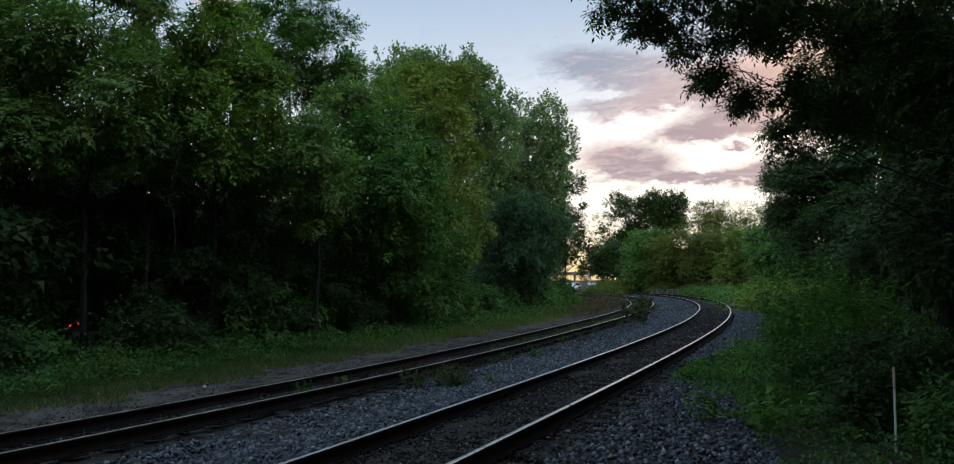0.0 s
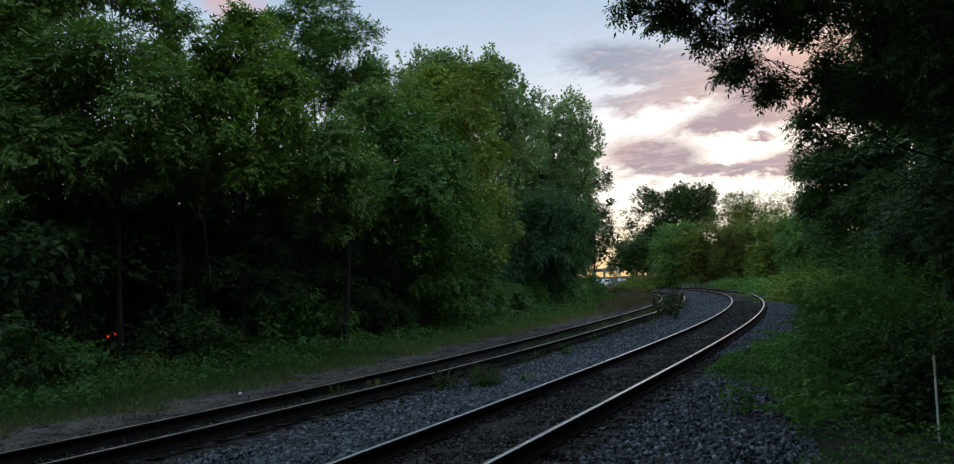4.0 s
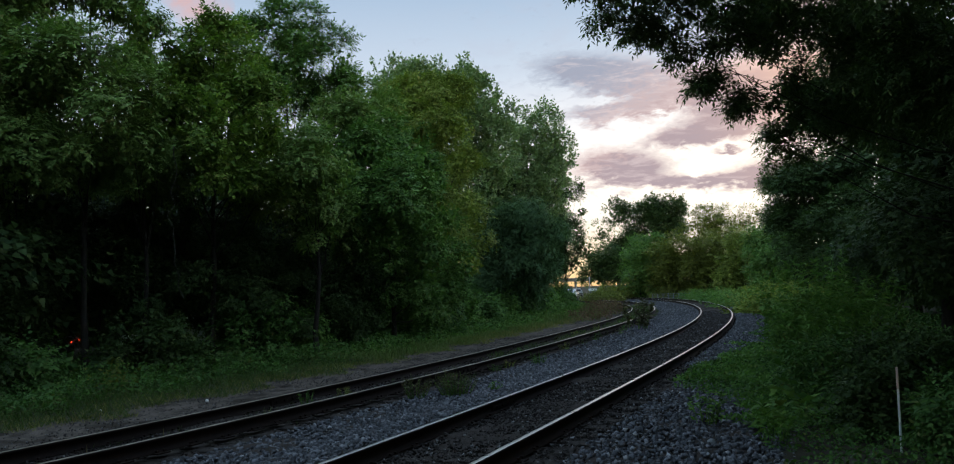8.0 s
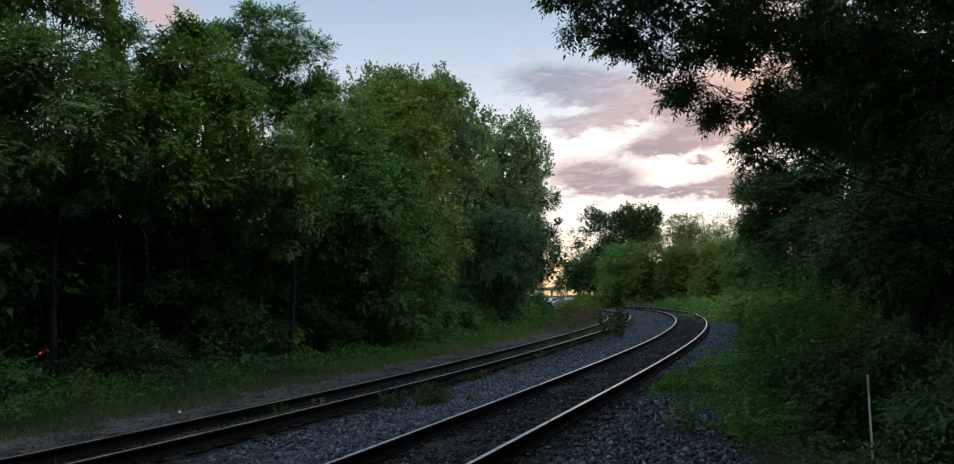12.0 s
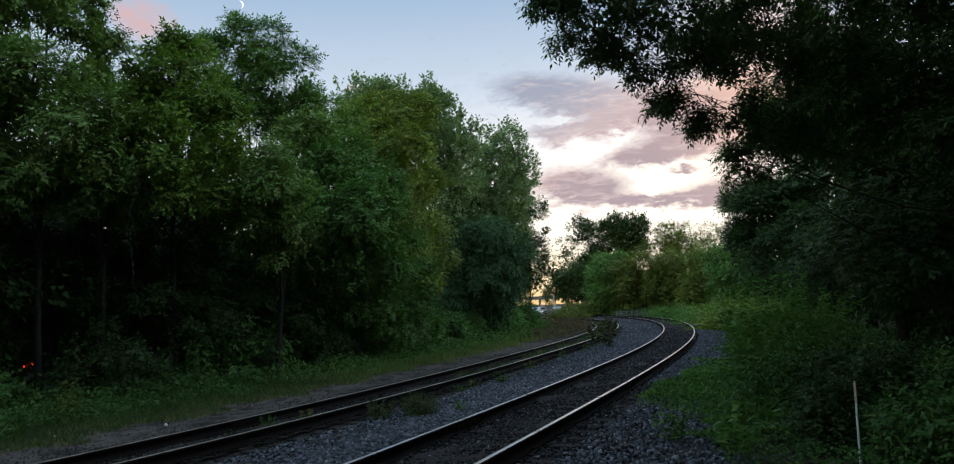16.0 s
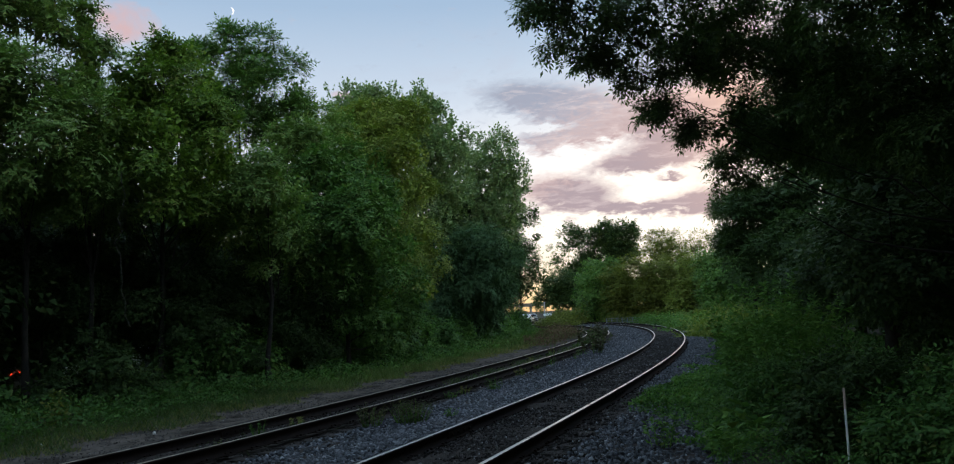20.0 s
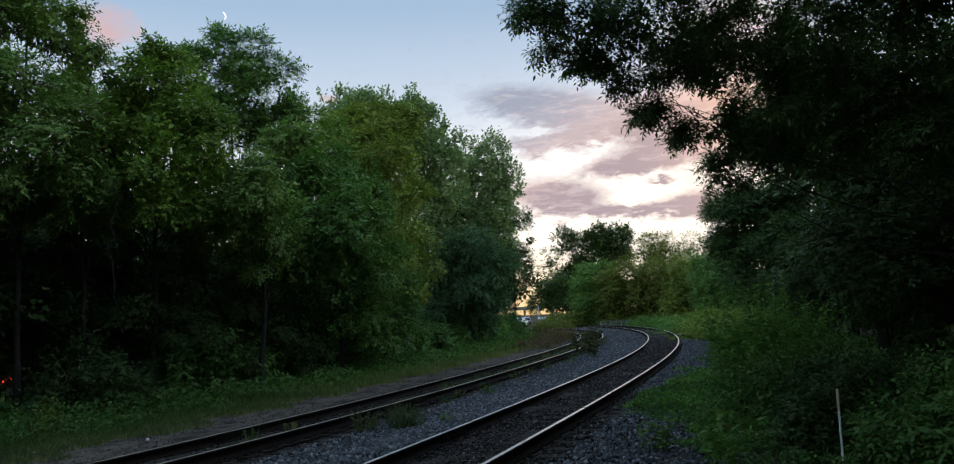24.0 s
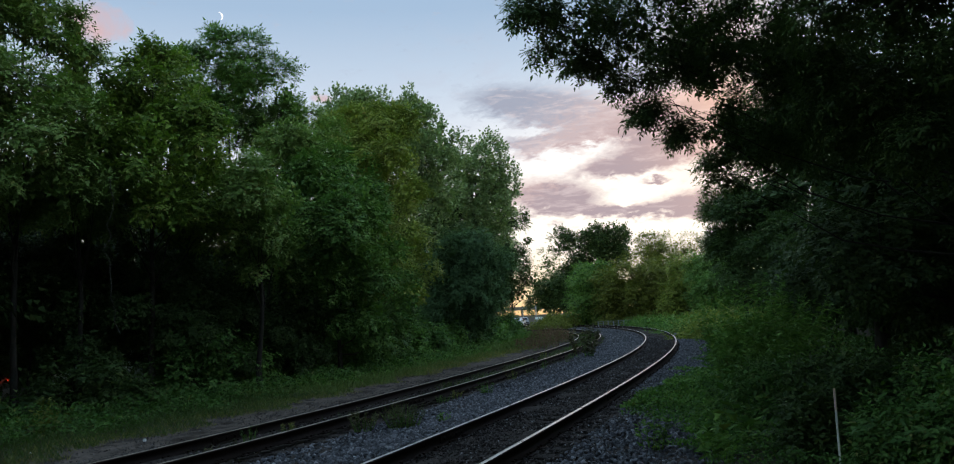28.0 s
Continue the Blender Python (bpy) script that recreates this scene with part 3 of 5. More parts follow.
# ---- the wood beside the siding ----
L = "trees of the wood beside the siding"
grown("ash_tree", "tall leafy ash with airy drooping sprays", -30.4, 23.5,
      [[(-12.0, 20.2, 11.7, 1.3), (-12.5, 19.3, 10.0, 1.37), (-11.0, 19.6, 9.9, 0.64), (-11.4, 18.8, 7.5, 1.22), (-12.4, 18.8, 7.3, 1.52), (-10.6, 18.7, 6.4, 0.89), (-11.2, 18.9, 5.5, 0.87), (-12.6, 20.4, 13.7, 1.14), (-10.7, 19.8, 9.4, 0.29)]],
      LEAF_ASH, 0.13, 11, 0.45, 1.9, 0.46, 7, 0.5, trunk=0.09, stray=0.1, core=2.4, group=L)
grown("ash_tree", "leafy ash leaning out over the verge", -34.0, 24,
      [[(-13.6, 19.1, 9.7, 1.4), (-13.6, 18.5, 7.8, 1.46), (-12.8, 18.5, 6.8, 1.07), (-12.4, 19.4, 6.2, 0.91), (-13.0, 18.4, 5.5, 1.34), (-12.6, 19.3, 5.1, 0.91), (-14.1, 19.5, 11.4, 1.33), (-12.0, 20.8, 5.3, 0.86), (-14.0, 18.3, 6.2, 1.46)]],
      LEAF_ASH, 0.13, 10, 0.45, 1.8, 0.46, 7, 0.5, trunk=0.09, stray=0.1, core=2.4, group=L)
grown("ash_tree", "tall slender ash with light green top", -26.8, 24,
      [[(-10.7, 20.9, 10.1, 0.48), (-10.5, 21.0, 10.5, 0.22), (-10.4, 20.5, 9.1, 0.58), (-10.4, 20.0, 8.0, 0.75), (-10.0, 19.9, 6.9, 0.85), (-10.1, 19.3, 5.6, 0.78), (-9.6, 20.1, 5.6, 0.71), (-10.1, 21.8, 8.9, 0.46), (-10.3, 21.1, 9.5, 0.24), (-11.1, 20.7, 5.3, 0.84), (-10.6, 21.6, 5.0, 0.86)]],
      LEAF_ASH, 0.125, 12, 0.45, 1.9, 0.42, 7, 0.5, trunk=0.08, stray=0.12, core=2.4, group=L)
grown("maple_tree", "bushy green maple with hanging leaf masses", -22.5, 25,
      [[(-9.8, 23.0, 8.1, 0.99), (-8.9, 23.4, 7.8, 0.99), (-7.9, 23.7, 6.7, 0.79), (-9.9, 21.9, 5.6, 0.95), (-8.4, 22.5, 5.2, 1.05), (-7.8, 23.8, 5.2, 0.89), (-9.9, 22.4, 8.7, 0.97), (-9.1, 23.1, 8.9, 0.86), (-8.0, 22.4, 7.8, 0.94), (-8.7, 21.1, 7.0, 0.99), (-9.5, 20.7, 6.7, 0.81), (-7.9, 21.6, 6.4, 0.82), (-8.5, 20.6, 5.6, 0.88), (-7.4, 22.3, 7.4, 0.48), (-9.7, 23.6, 10.3, 0.3), (-9.6, 23.6, 9.9, 0.4), (-9.0, 23.9, 10.1, 0.4), (-10.1, 23.4, 9.7, 0.32)]],
      LEAF_MAPLE, 0.13, 13, 0.55, 2.0, 0.50, 5, 0.5, core=2.4, group=L)
grown("ash_tree", "tall dark ash with thin crown behind the maples", -16.6, 33,
      [[(-8.6, 31.9, 9.7, 1.05), (-9.9, 32.5, 10.3, 0.92), (-10.8, 31.2, 10.8, 0.89), (-9.9, 30.4, 12.6, 0.86), (-8.9, 30.7, 12.4, 0.91), (-8.0, 31.0, 11.7, 0.91), (-7.4, 31.1, 11.1, 0.66), (-10.5, 30.2, 11.7, 0.71), (-9.0, 30.7, 11.1, 1.01), (-10.0, 30.4, 10.8, 0.89), (-7.3, 31.2, 10.2, 0.46), (-10.8, 30.1, 12.3, 0.41), (-8.6, 31.9, 10.6, 0.78), (-9.9, 30.4, 13.3, 0.3)]],
      LEAF_DEEP, 0.14, 15, 0.45, 1.5, 0.48, 7, 0.3, stray=0.1, core=0.8, group=L)
grown("maple_tree", "green maple filling the gap behind its neighbours", -12.5, 32,
      [[(-6.5, 30.3, 9.0, 1.03), (-7.0, 29.2, 8.4, 0.95), (-5.9, 31.5, 9.5, 0.71), (-7.4, 29.1, 7.9, 0.83)]],
      LEAF_ASH, 0.14, 16, 0.5, 2.0, 0.5, 5, 0.4, core=1.6, group=L)
grown("maple_tree", "dense rounded maple with bright green shoulder", -15.4, 26,
      [[(-6.7, 25.1, 3.9, 0.93), (-7.5, 25.4, 3.8, 0.95), (-6.1, 25.3, 4.4, 0.82), (-6.3, 22.6, 5.7, 0.89), (-7.1, 22.9, 6.0, 0.61), (-5.8, 23.8, 5.6, 0.78), (-6.6, 24.1, 5.1, 0.99), (-7.3, 24.4, 4.8, 0.97)]],
      LEAF_ASH, 0.13, 14, 0.55, 2.0, 0.50, 5, 0.5, core=1.6, group=L)
grown("maple_tree", "broad deep green maple leaning over the verge", -10.0, 30.5,
      [[(-4.2, 30.7, 1.6, 1.03), (-5.1, 30.1, 1.5, 0.92), (-3.7, 32.8, 1.3, 0.99), (-5.7, 28.9, 2.4, 1.05), (-7.0, 27.1, 4.5, 1.11), (-6.8, 29.2, 7.0, 1.07), (-5.0, 29.6, 6.3, 1.19), (-6.1, 27.8, 3.2, 1.13), (-7.4, 28.0, 6.2, 1.03), (-4.9, 29.6, 7.5, 0.95), (-4.2, 28.7, 6.5, 1.03), (-5.4, 28.0, 6.7, 1.02), (-6.0, 27.4, 5.3, 1.0), (-4.5, 27.6, 5.0, 1.11), (-3.7, 29.8, 5.7, 0.95), (-4.1, 28.7, 3.9, 1.15), (-5.2, 27.5, 3.8, 1.0), (-3.3, 30.8, 4.5, 0.79), (-4.3, 29.7, 2.5, 1.19), (-3.2, 32.8, 2.5, 1.05)]],
      LEAF_DEEP, 0.14, 17, 0.55, 2.0, 0.52, 5, 0.5, core=1.6, group=L)
grown("boxelder_tree", "yellow-green boxelder hung with seed clusters", -7.2, 41,
      [[(-4.4, 40.8, 8.2, 1.62), (-5.1, 40.7, 6.0, 1.79), (-4.5, 39.7, 3.7, 1.74), (-2.9, 39.9, 4.9, 1.11), (-5.5, 40.6, 12.0, 1.43), (-4.1, 40.8, 11.7, 1.36), (-6.9, 41.4, 11.8, 1.2), (-3.4, 38.8, 9.6, 1.24), (-5.4, 39.6, 9.9, 1.59), (-3.3, 37.9, 7.6, 1.02), (-3.1, 36.9, 5.7, 0.88), (-3.4, 36.8, 4.1, 0.88), (-3.0, 36.9, 2.9, 0.88)]],
      LEAF_OLIVE, 0.16, 18, 0.5, 1.9, 0.6, 5, 0.5, core=1.6, group=L)
grown("poplar_tree", "tall poplar with pointed upright tips", -9.6, 50,
      [[(-7.9, 49.4, 14.2, 1.35), (-8.9, 49.2, 14.1, 0.95), (-6.7, 49.5, 14.2, 1.11), (-7.7, 49.4, 15.8, 0.55), (-9.3, 49.1, 15.2, 0.52), (-8.4, 49.3, 15.4, 0.48), (-6.7, 49.6, 15.5, 0.52), (-7.5, 49.4, 12.5, 1.98), (-7.2, 49.5, 15.2, 0.48)]],
      LEAF_POPLAR, 0.2, 21, 0.75, 1.6, 0.38, 4, -0.45, 1.3, 0.2, core=1.2, gap=6.0, stray=0.02, group=L)
grown("poplar_tree", "tall poplar with ragged tips", -4.8, 51,
      [[(-5.6, 50.7, 14.4, 0.97), (-3.8, 50.9, 14.4, 1.21), (-4.5, 50.8, 13.6, 1.7), (-2.7, 50.9, 13.5, 1.05), (-2.1, 51.0, 12.7, 1.13), (-1.3, 51.0, 12.2, 0.73), (-2.6, 50.9, 11.3, 1.82), (-4.2, 50.8, 11.4, 2.02), (-2.0, 51.0, 9.7, 1.46), (-3.2, 50.9, 8.3, 1.62), (-5.5, 50.7, 15.9, 0.57), (-4.6, 50.8, 15.4, 0.49), (-3.5, 50.9, 15.9, 0.61), (-2.7, 50.9, 15.0, 0.53), (-1.9, 51.0, 14.2, 0.53), (-1.2, 51.0, 13.4, 0.53)]],
      LEAF_POPLAR, 0.2, 22, 0.75, 1.6, 0.38, 4, -0.45, 1.3, 0.2, core=1.2, gap=6.0, stray=0.02, group=L)
grown("poplar_tree", "large poplar thinning towards its outer twigs", -0.0, 61,
      [[(-1.1, 61.0, 7.8, 2.42), (0.8, 62.0, 7.3, 2.21), (1.1, 60.0, 12.7, 1.62), (-0.2, 60.0, 12.4, 1.33), (2.1, 60.0, 12.0, 1.05), (0.5, 60.0, 10.7, 2.0), (2.2, 60.0, 10.9, 1.05), (-0.5, 60.0, 9.6, 1.9), (1.4, 60.0, 9.0, 1.71), (-1.3, 60.0, 11.5, 1.33), (1.3, 60.0, 14.3, 0.71), (-0.6, 60.0, 13.7, 0.62), (0.3, 60.0, 13.9, 0.62), (2.2, 60.0, 13.4, 0.62), (2.7, 59.9, 12.3, 0.57), (3.1, 59.9, 11.0, 0.52), (2.8, 59.9, 9.9, 0.67)]],
      LEAF_POPLAR, 0.22, 23, 0.75, 1.6, 0.45, 4, -0.45, 1.3, 0.22, core=1.0, gap=6.0, stray=0.02, group=L)
grown("walnut_tree", "dark low tree with long drooping leaves", -0.9, 49,
      [[(-0.5, 48.0, 5.3, 1.83), (-2.0, 48.0, 4.6, 1.52), (0.9, 48.0, 4.8, 1.29), (-1.0, 48.0, 2.7, 1.9), (0.8, 48.0, 2.7, 1.29), (-2.5, 47.9, 2.1, 1.71), (0.2, 48.0, 1.5, 1.14)]],
      LEAF_SUMAC, 0.3, 24, 0.22, 2.2, 0.7, 6, 0.9, core=2.0, group=L)
# backlit end tree: its unlit side is put into the leaf colour
grown("maple_tree", "end tree of the wood against the sunset, unlit side in its colour", 2.4, 70,
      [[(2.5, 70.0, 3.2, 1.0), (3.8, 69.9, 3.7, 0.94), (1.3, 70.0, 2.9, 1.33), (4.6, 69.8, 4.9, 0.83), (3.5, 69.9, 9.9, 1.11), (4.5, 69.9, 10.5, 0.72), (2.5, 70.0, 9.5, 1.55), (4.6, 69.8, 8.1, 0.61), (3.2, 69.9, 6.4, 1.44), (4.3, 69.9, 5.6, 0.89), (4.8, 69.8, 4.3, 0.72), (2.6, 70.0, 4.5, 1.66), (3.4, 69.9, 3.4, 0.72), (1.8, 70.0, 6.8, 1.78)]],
      LEAF_DEEP_SHADE, 0.2, 25, 0.65, 2.0, 0.45, 5, 0.3, stray=0.08, core=1.2, back=False, group=L)
# small trees filling the wood's dark foot, its shade put into their leaf colour
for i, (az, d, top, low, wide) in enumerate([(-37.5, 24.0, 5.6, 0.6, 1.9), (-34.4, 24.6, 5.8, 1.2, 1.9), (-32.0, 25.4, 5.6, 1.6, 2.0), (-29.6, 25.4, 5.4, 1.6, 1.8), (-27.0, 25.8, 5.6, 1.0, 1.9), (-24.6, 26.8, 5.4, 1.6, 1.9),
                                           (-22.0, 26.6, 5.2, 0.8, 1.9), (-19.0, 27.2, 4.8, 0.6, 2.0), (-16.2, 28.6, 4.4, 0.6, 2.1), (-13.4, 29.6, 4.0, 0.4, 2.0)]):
    tree("understorey_tree", "small understorey tree with hanging leaves, deep shade put into its leaf colour", az, d, top, low, wide, LEAF_DEEP_SHADE, 20000, 0.105, 90 + i, 0.5, 5, 0.6, group=L, lobes=6, trunk=0.05)
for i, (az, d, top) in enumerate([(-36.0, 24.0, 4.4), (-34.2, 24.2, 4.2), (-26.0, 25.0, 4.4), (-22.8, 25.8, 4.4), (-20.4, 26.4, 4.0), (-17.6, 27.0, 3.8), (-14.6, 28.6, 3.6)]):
    tree("understorey_tree", "small understorey tree with hanging leaves, deep shade put into its leaf colour", az, d, top, 0.1, 1.5, LEAF_DEEP_SHADE, 15000, 0.10, 110 + i, 0.5, 5, 0.6, group=L, lobes=6, trunk=0.04)
# rows deeper in the wood, shade put into their leaf colour
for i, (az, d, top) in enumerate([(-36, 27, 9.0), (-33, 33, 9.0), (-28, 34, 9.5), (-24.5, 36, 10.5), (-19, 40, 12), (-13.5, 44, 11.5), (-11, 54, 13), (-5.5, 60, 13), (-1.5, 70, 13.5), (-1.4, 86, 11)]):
    tree("maple_tree", "maple deeper in the wood, shade put into its leaf colour", az, d, top, 0.4, 4.6, LEAF_DEEP_SHADE, 14000, 0.16 + 0.003 * d, 40 + i, 0.65, 4, 0.4, group=L)

# ---- far trees beyond the curve ----
R = "trees beyond the curve"
# two silhouettes whose backlit darkness is put into the leaf colour
grown("poplar_tree", "broad tree against the bright sky, unlit side put into its colour", 8.0, 152,
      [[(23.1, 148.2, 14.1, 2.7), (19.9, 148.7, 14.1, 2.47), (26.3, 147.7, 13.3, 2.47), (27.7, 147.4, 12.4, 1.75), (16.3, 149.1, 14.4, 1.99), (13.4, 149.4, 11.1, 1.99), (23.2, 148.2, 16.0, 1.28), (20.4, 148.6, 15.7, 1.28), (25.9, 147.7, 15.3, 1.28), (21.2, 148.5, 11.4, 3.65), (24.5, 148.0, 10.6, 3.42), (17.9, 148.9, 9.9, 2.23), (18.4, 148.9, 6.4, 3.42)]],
      LEAF_DEEP_SHADE, 0.36, 60, 0.8, 1.7, 0.9, 4, 0.0, 1.2, 0.3, core=0.9, stray=0.08, group=R)
grown("poplar_tree", "low tree against the bright sky, unlit side put into its colour", 5.0, 142,
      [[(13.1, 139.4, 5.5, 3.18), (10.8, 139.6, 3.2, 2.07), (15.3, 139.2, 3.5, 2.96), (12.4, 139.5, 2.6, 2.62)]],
      LEAF_DEEP_SHADE, 0.36, 61, 0.8, 1.7, 0.8, 4, 0.2, 1.0, 0.2, core=1.6, group=R)
grown("maple_tree", "rounded green tree on the far side of the curve", 7.6, 98,
      [[(13.7, 97.0, 5.2, 2.65), (12.9, 97.1, 2.6, 2.65), (14.4, 95.9, 3.1, 2.16), (13.0, 97.1, 0.6, 2.18)]],
      LEAF_DEEP, 0.24, 70, 0.6, 1.2, 0.7, 5, 0.3, group=R)
grown("maple_tree", "rounded yellow-green tree on the far side of the curve", 9.6, 95,
      [[(15.9, 92.6, 5.3, 2.38), (16.4, 92.6, 2.2, 2.53), (15.1, 92.8, 3.1, 2.08), (18.1, 93.3, 4.3, 1.81), (15.9, 92.6, 0.5, 2.38)]],
      LEAF_SPRING, 0.24, 71, 0.6, 1.2, 0.7, 5, 0.3, group=R)
grown("maple_tree", "broad yellow-green tree on the far side of the curve", 12.6, 92,
      [[(20.2, 89.8, 4.6, 2.77), (20.3, 89.7, 1.9, 2.62), (18.7, 90.1, 2.7, 2.04), (22.3, 88.2, 4.8, 2.3), (19.9, 89.8, 0.2, 2.47)]],
      LEAF_SPRING, 0.24, 72, 0.6, 1.2, 0.7, 5, 0.3, group=R)
grown("maple_tree", "bushy olive tree on the far side of the curve", 14.7, 88,
      [[(22.4, 85.1, 4.2, 2.78), (21.9, 85.2, 1.8, 2.5), (23.6, 82.7, 3.5, 2.44), (22.1, 85.2, 0.5, 2.36)]],
      LEAF_OLIVE, 0.24, 73, 0.6, 1.2, 0.7, 5, 0.3, group=R)
grown("maple_tree", "slim green tree rising behind the row", 11.8, 107,
      [[(22.6, 103.6, 9.8, 1.53), (21.9, 103.7, 7.5, 2.2), (23.9, 103.3, 8.3, 1.53), (20.8, 103.9, 8.1, 1.36)]],
      LEAF_SPRING, 0.24, 74, 0.6, 0.9, 0.6, 5, 0.2, core=0.4, group=R)
grown("maple_tree", "thin-leaved pale tree rising behind the row", 14.0, 110,
      [[(26.4, 106.8, 9.7, 1.77), (28.5, 106.2, 9.8, 1.59), (25.0, 105.1, 7.6, 2.25), (28.4, 104.2, 7.3, 2.42), (30.1, 103.7, 9.2, 1.39)]],
      LEAF_SPRING, 0.24, 75, 0.6, 0.5, 0.6, 5, 0.2, back=False, core=0.1, stray=0.15, group=R)
grown("maple_tree", "dark bushy tree at the end of the row", 16.5, 78,
      [[(22.9, 76.7, 4.5, 2.64), (21.9, 72.8, 1.6, 2.65), (23.4, 72.3, 3.1, 2.65)]],
      LEAF_DEEP, 0.22, 76, 0.6, 1.2, 0.65, 5, 0.4, group=R)

# hedge closes the gaps under the row, shade put into its colour
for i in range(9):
    tree("hedge_tree", "tangled hedge tree behind the far row, shade put into its leaf colour", 8.0 + 1.5 * i, 116 - 2 * i, 5.2, -0.9, 2.4, LEAF_SHADE, 7000, 0.34, 180 + i, 0.6, 5, 0.45, group="hedge behind the far row")

# ---- big trees beside the camera ----
N = "trees on the camera's side of the line"
# shade under the overhanging boughs is put into these trees' leaf colours
grown("ash_tree", "huge ash whose boughs overhang the track, shade in its leaf colour", 34.4, 17,
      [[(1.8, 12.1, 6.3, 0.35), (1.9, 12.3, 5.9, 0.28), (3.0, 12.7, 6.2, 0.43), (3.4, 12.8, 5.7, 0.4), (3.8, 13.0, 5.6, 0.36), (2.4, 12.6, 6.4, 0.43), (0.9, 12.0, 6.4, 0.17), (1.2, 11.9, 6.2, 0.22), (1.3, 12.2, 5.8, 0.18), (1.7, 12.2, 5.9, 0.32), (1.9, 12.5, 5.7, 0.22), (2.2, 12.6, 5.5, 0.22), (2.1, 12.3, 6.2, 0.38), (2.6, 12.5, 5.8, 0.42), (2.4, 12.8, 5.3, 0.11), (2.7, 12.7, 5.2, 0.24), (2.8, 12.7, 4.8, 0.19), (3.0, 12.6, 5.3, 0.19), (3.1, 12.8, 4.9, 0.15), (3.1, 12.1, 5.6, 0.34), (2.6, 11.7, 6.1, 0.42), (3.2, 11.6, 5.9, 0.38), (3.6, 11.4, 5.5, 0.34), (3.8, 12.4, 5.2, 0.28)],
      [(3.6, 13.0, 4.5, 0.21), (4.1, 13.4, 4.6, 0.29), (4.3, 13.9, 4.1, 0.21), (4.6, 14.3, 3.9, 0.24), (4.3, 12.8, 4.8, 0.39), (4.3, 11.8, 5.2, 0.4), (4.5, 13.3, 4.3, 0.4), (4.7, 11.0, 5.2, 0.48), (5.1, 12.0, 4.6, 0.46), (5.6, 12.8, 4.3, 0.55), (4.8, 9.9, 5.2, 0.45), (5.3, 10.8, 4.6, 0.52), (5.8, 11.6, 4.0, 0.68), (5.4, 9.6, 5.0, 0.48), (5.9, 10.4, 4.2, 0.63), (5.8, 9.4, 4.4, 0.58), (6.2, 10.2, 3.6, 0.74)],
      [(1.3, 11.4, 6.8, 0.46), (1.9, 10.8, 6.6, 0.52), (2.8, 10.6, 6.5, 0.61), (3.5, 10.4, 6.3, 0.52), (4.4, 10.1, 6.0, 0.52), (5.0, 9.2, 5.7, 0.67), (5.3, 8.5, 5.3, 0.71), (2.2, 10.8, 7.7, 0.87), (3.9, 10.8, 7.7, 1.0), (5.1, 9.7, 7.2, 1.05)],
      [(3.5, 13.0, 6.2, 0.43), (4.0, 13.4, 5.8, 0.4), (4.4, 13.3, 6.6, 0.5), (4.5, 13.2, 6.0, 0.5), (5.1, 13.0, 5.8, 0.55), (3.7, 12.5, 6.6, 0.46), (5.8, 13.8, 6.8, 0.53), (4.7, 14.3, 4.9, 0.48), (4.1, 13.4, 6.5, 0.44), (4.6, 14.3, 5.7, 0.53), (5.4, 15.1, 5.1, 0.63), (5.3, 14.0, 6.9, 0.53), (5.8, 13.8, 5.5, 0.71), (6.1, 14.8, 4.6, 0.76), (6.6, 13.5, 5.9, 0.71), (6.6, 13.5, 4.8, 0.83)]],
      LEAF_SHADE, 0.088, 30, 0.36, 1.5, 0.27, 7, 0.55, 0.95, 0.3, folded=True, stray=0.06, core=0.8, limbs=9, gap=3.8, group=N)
grown("maple_tree", "maple with leaves down to the weeds, shade in its leaf colour", 18.5, 34,
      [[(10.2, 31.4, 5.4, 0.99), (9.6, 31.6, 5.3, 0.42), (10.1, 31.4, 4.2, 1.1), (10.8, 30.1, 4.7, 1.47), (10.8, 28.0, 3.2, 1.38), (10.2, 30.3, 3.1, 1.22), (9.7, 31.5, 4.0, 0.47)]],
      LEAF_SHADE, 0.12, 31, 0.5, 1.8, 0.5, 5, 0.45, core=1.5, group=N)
tree("maple_tree", "maple crowding the weeds, shade put into its leaf colour", 26.5, 24.0, 8.6, 0.0, 2.7, LEAF_DEEP_SHADE, 45000, 0.13, 32, 0.5, 5, 0.45, group=N, tips=3)
tree("maple_tree", "maple at the edge of the wood, shade put into its leaf colour", 31.0, 20.0, 9.0, 0.0, 3.8, LEAF_DEEP_SHADE, 50000, 0.13, 33, 0.5, 5, 0.45, group=N)
tree("maple_tree", "tall maple behind the others, shade put into its leaf colour", 27.5, 34.0, 9.6, 0.0, 3.6, LEAF_DEEP_SHADE, 22000, 0.26, 34, 0.5, 5, 0.45, group=N)
tree("maple_tree", "tall maple behind the others, shade put into its leaf colour", 36.0, 23.0, 9.5, 0.0, 4.4, LEAF_DEEP_SHADE, 22000, 0.24, 35, 0.5, 5, 0.45, group=N)
tree("maple_tree", "tall maple behind the others, shade put into its leaf colour", 25.0, 44.0, 10.0, 0.0, 5.0, LEAF_DEEP_SHADE, 16000, 0.30, 36, 0.5, 5, 0.45, group=N)

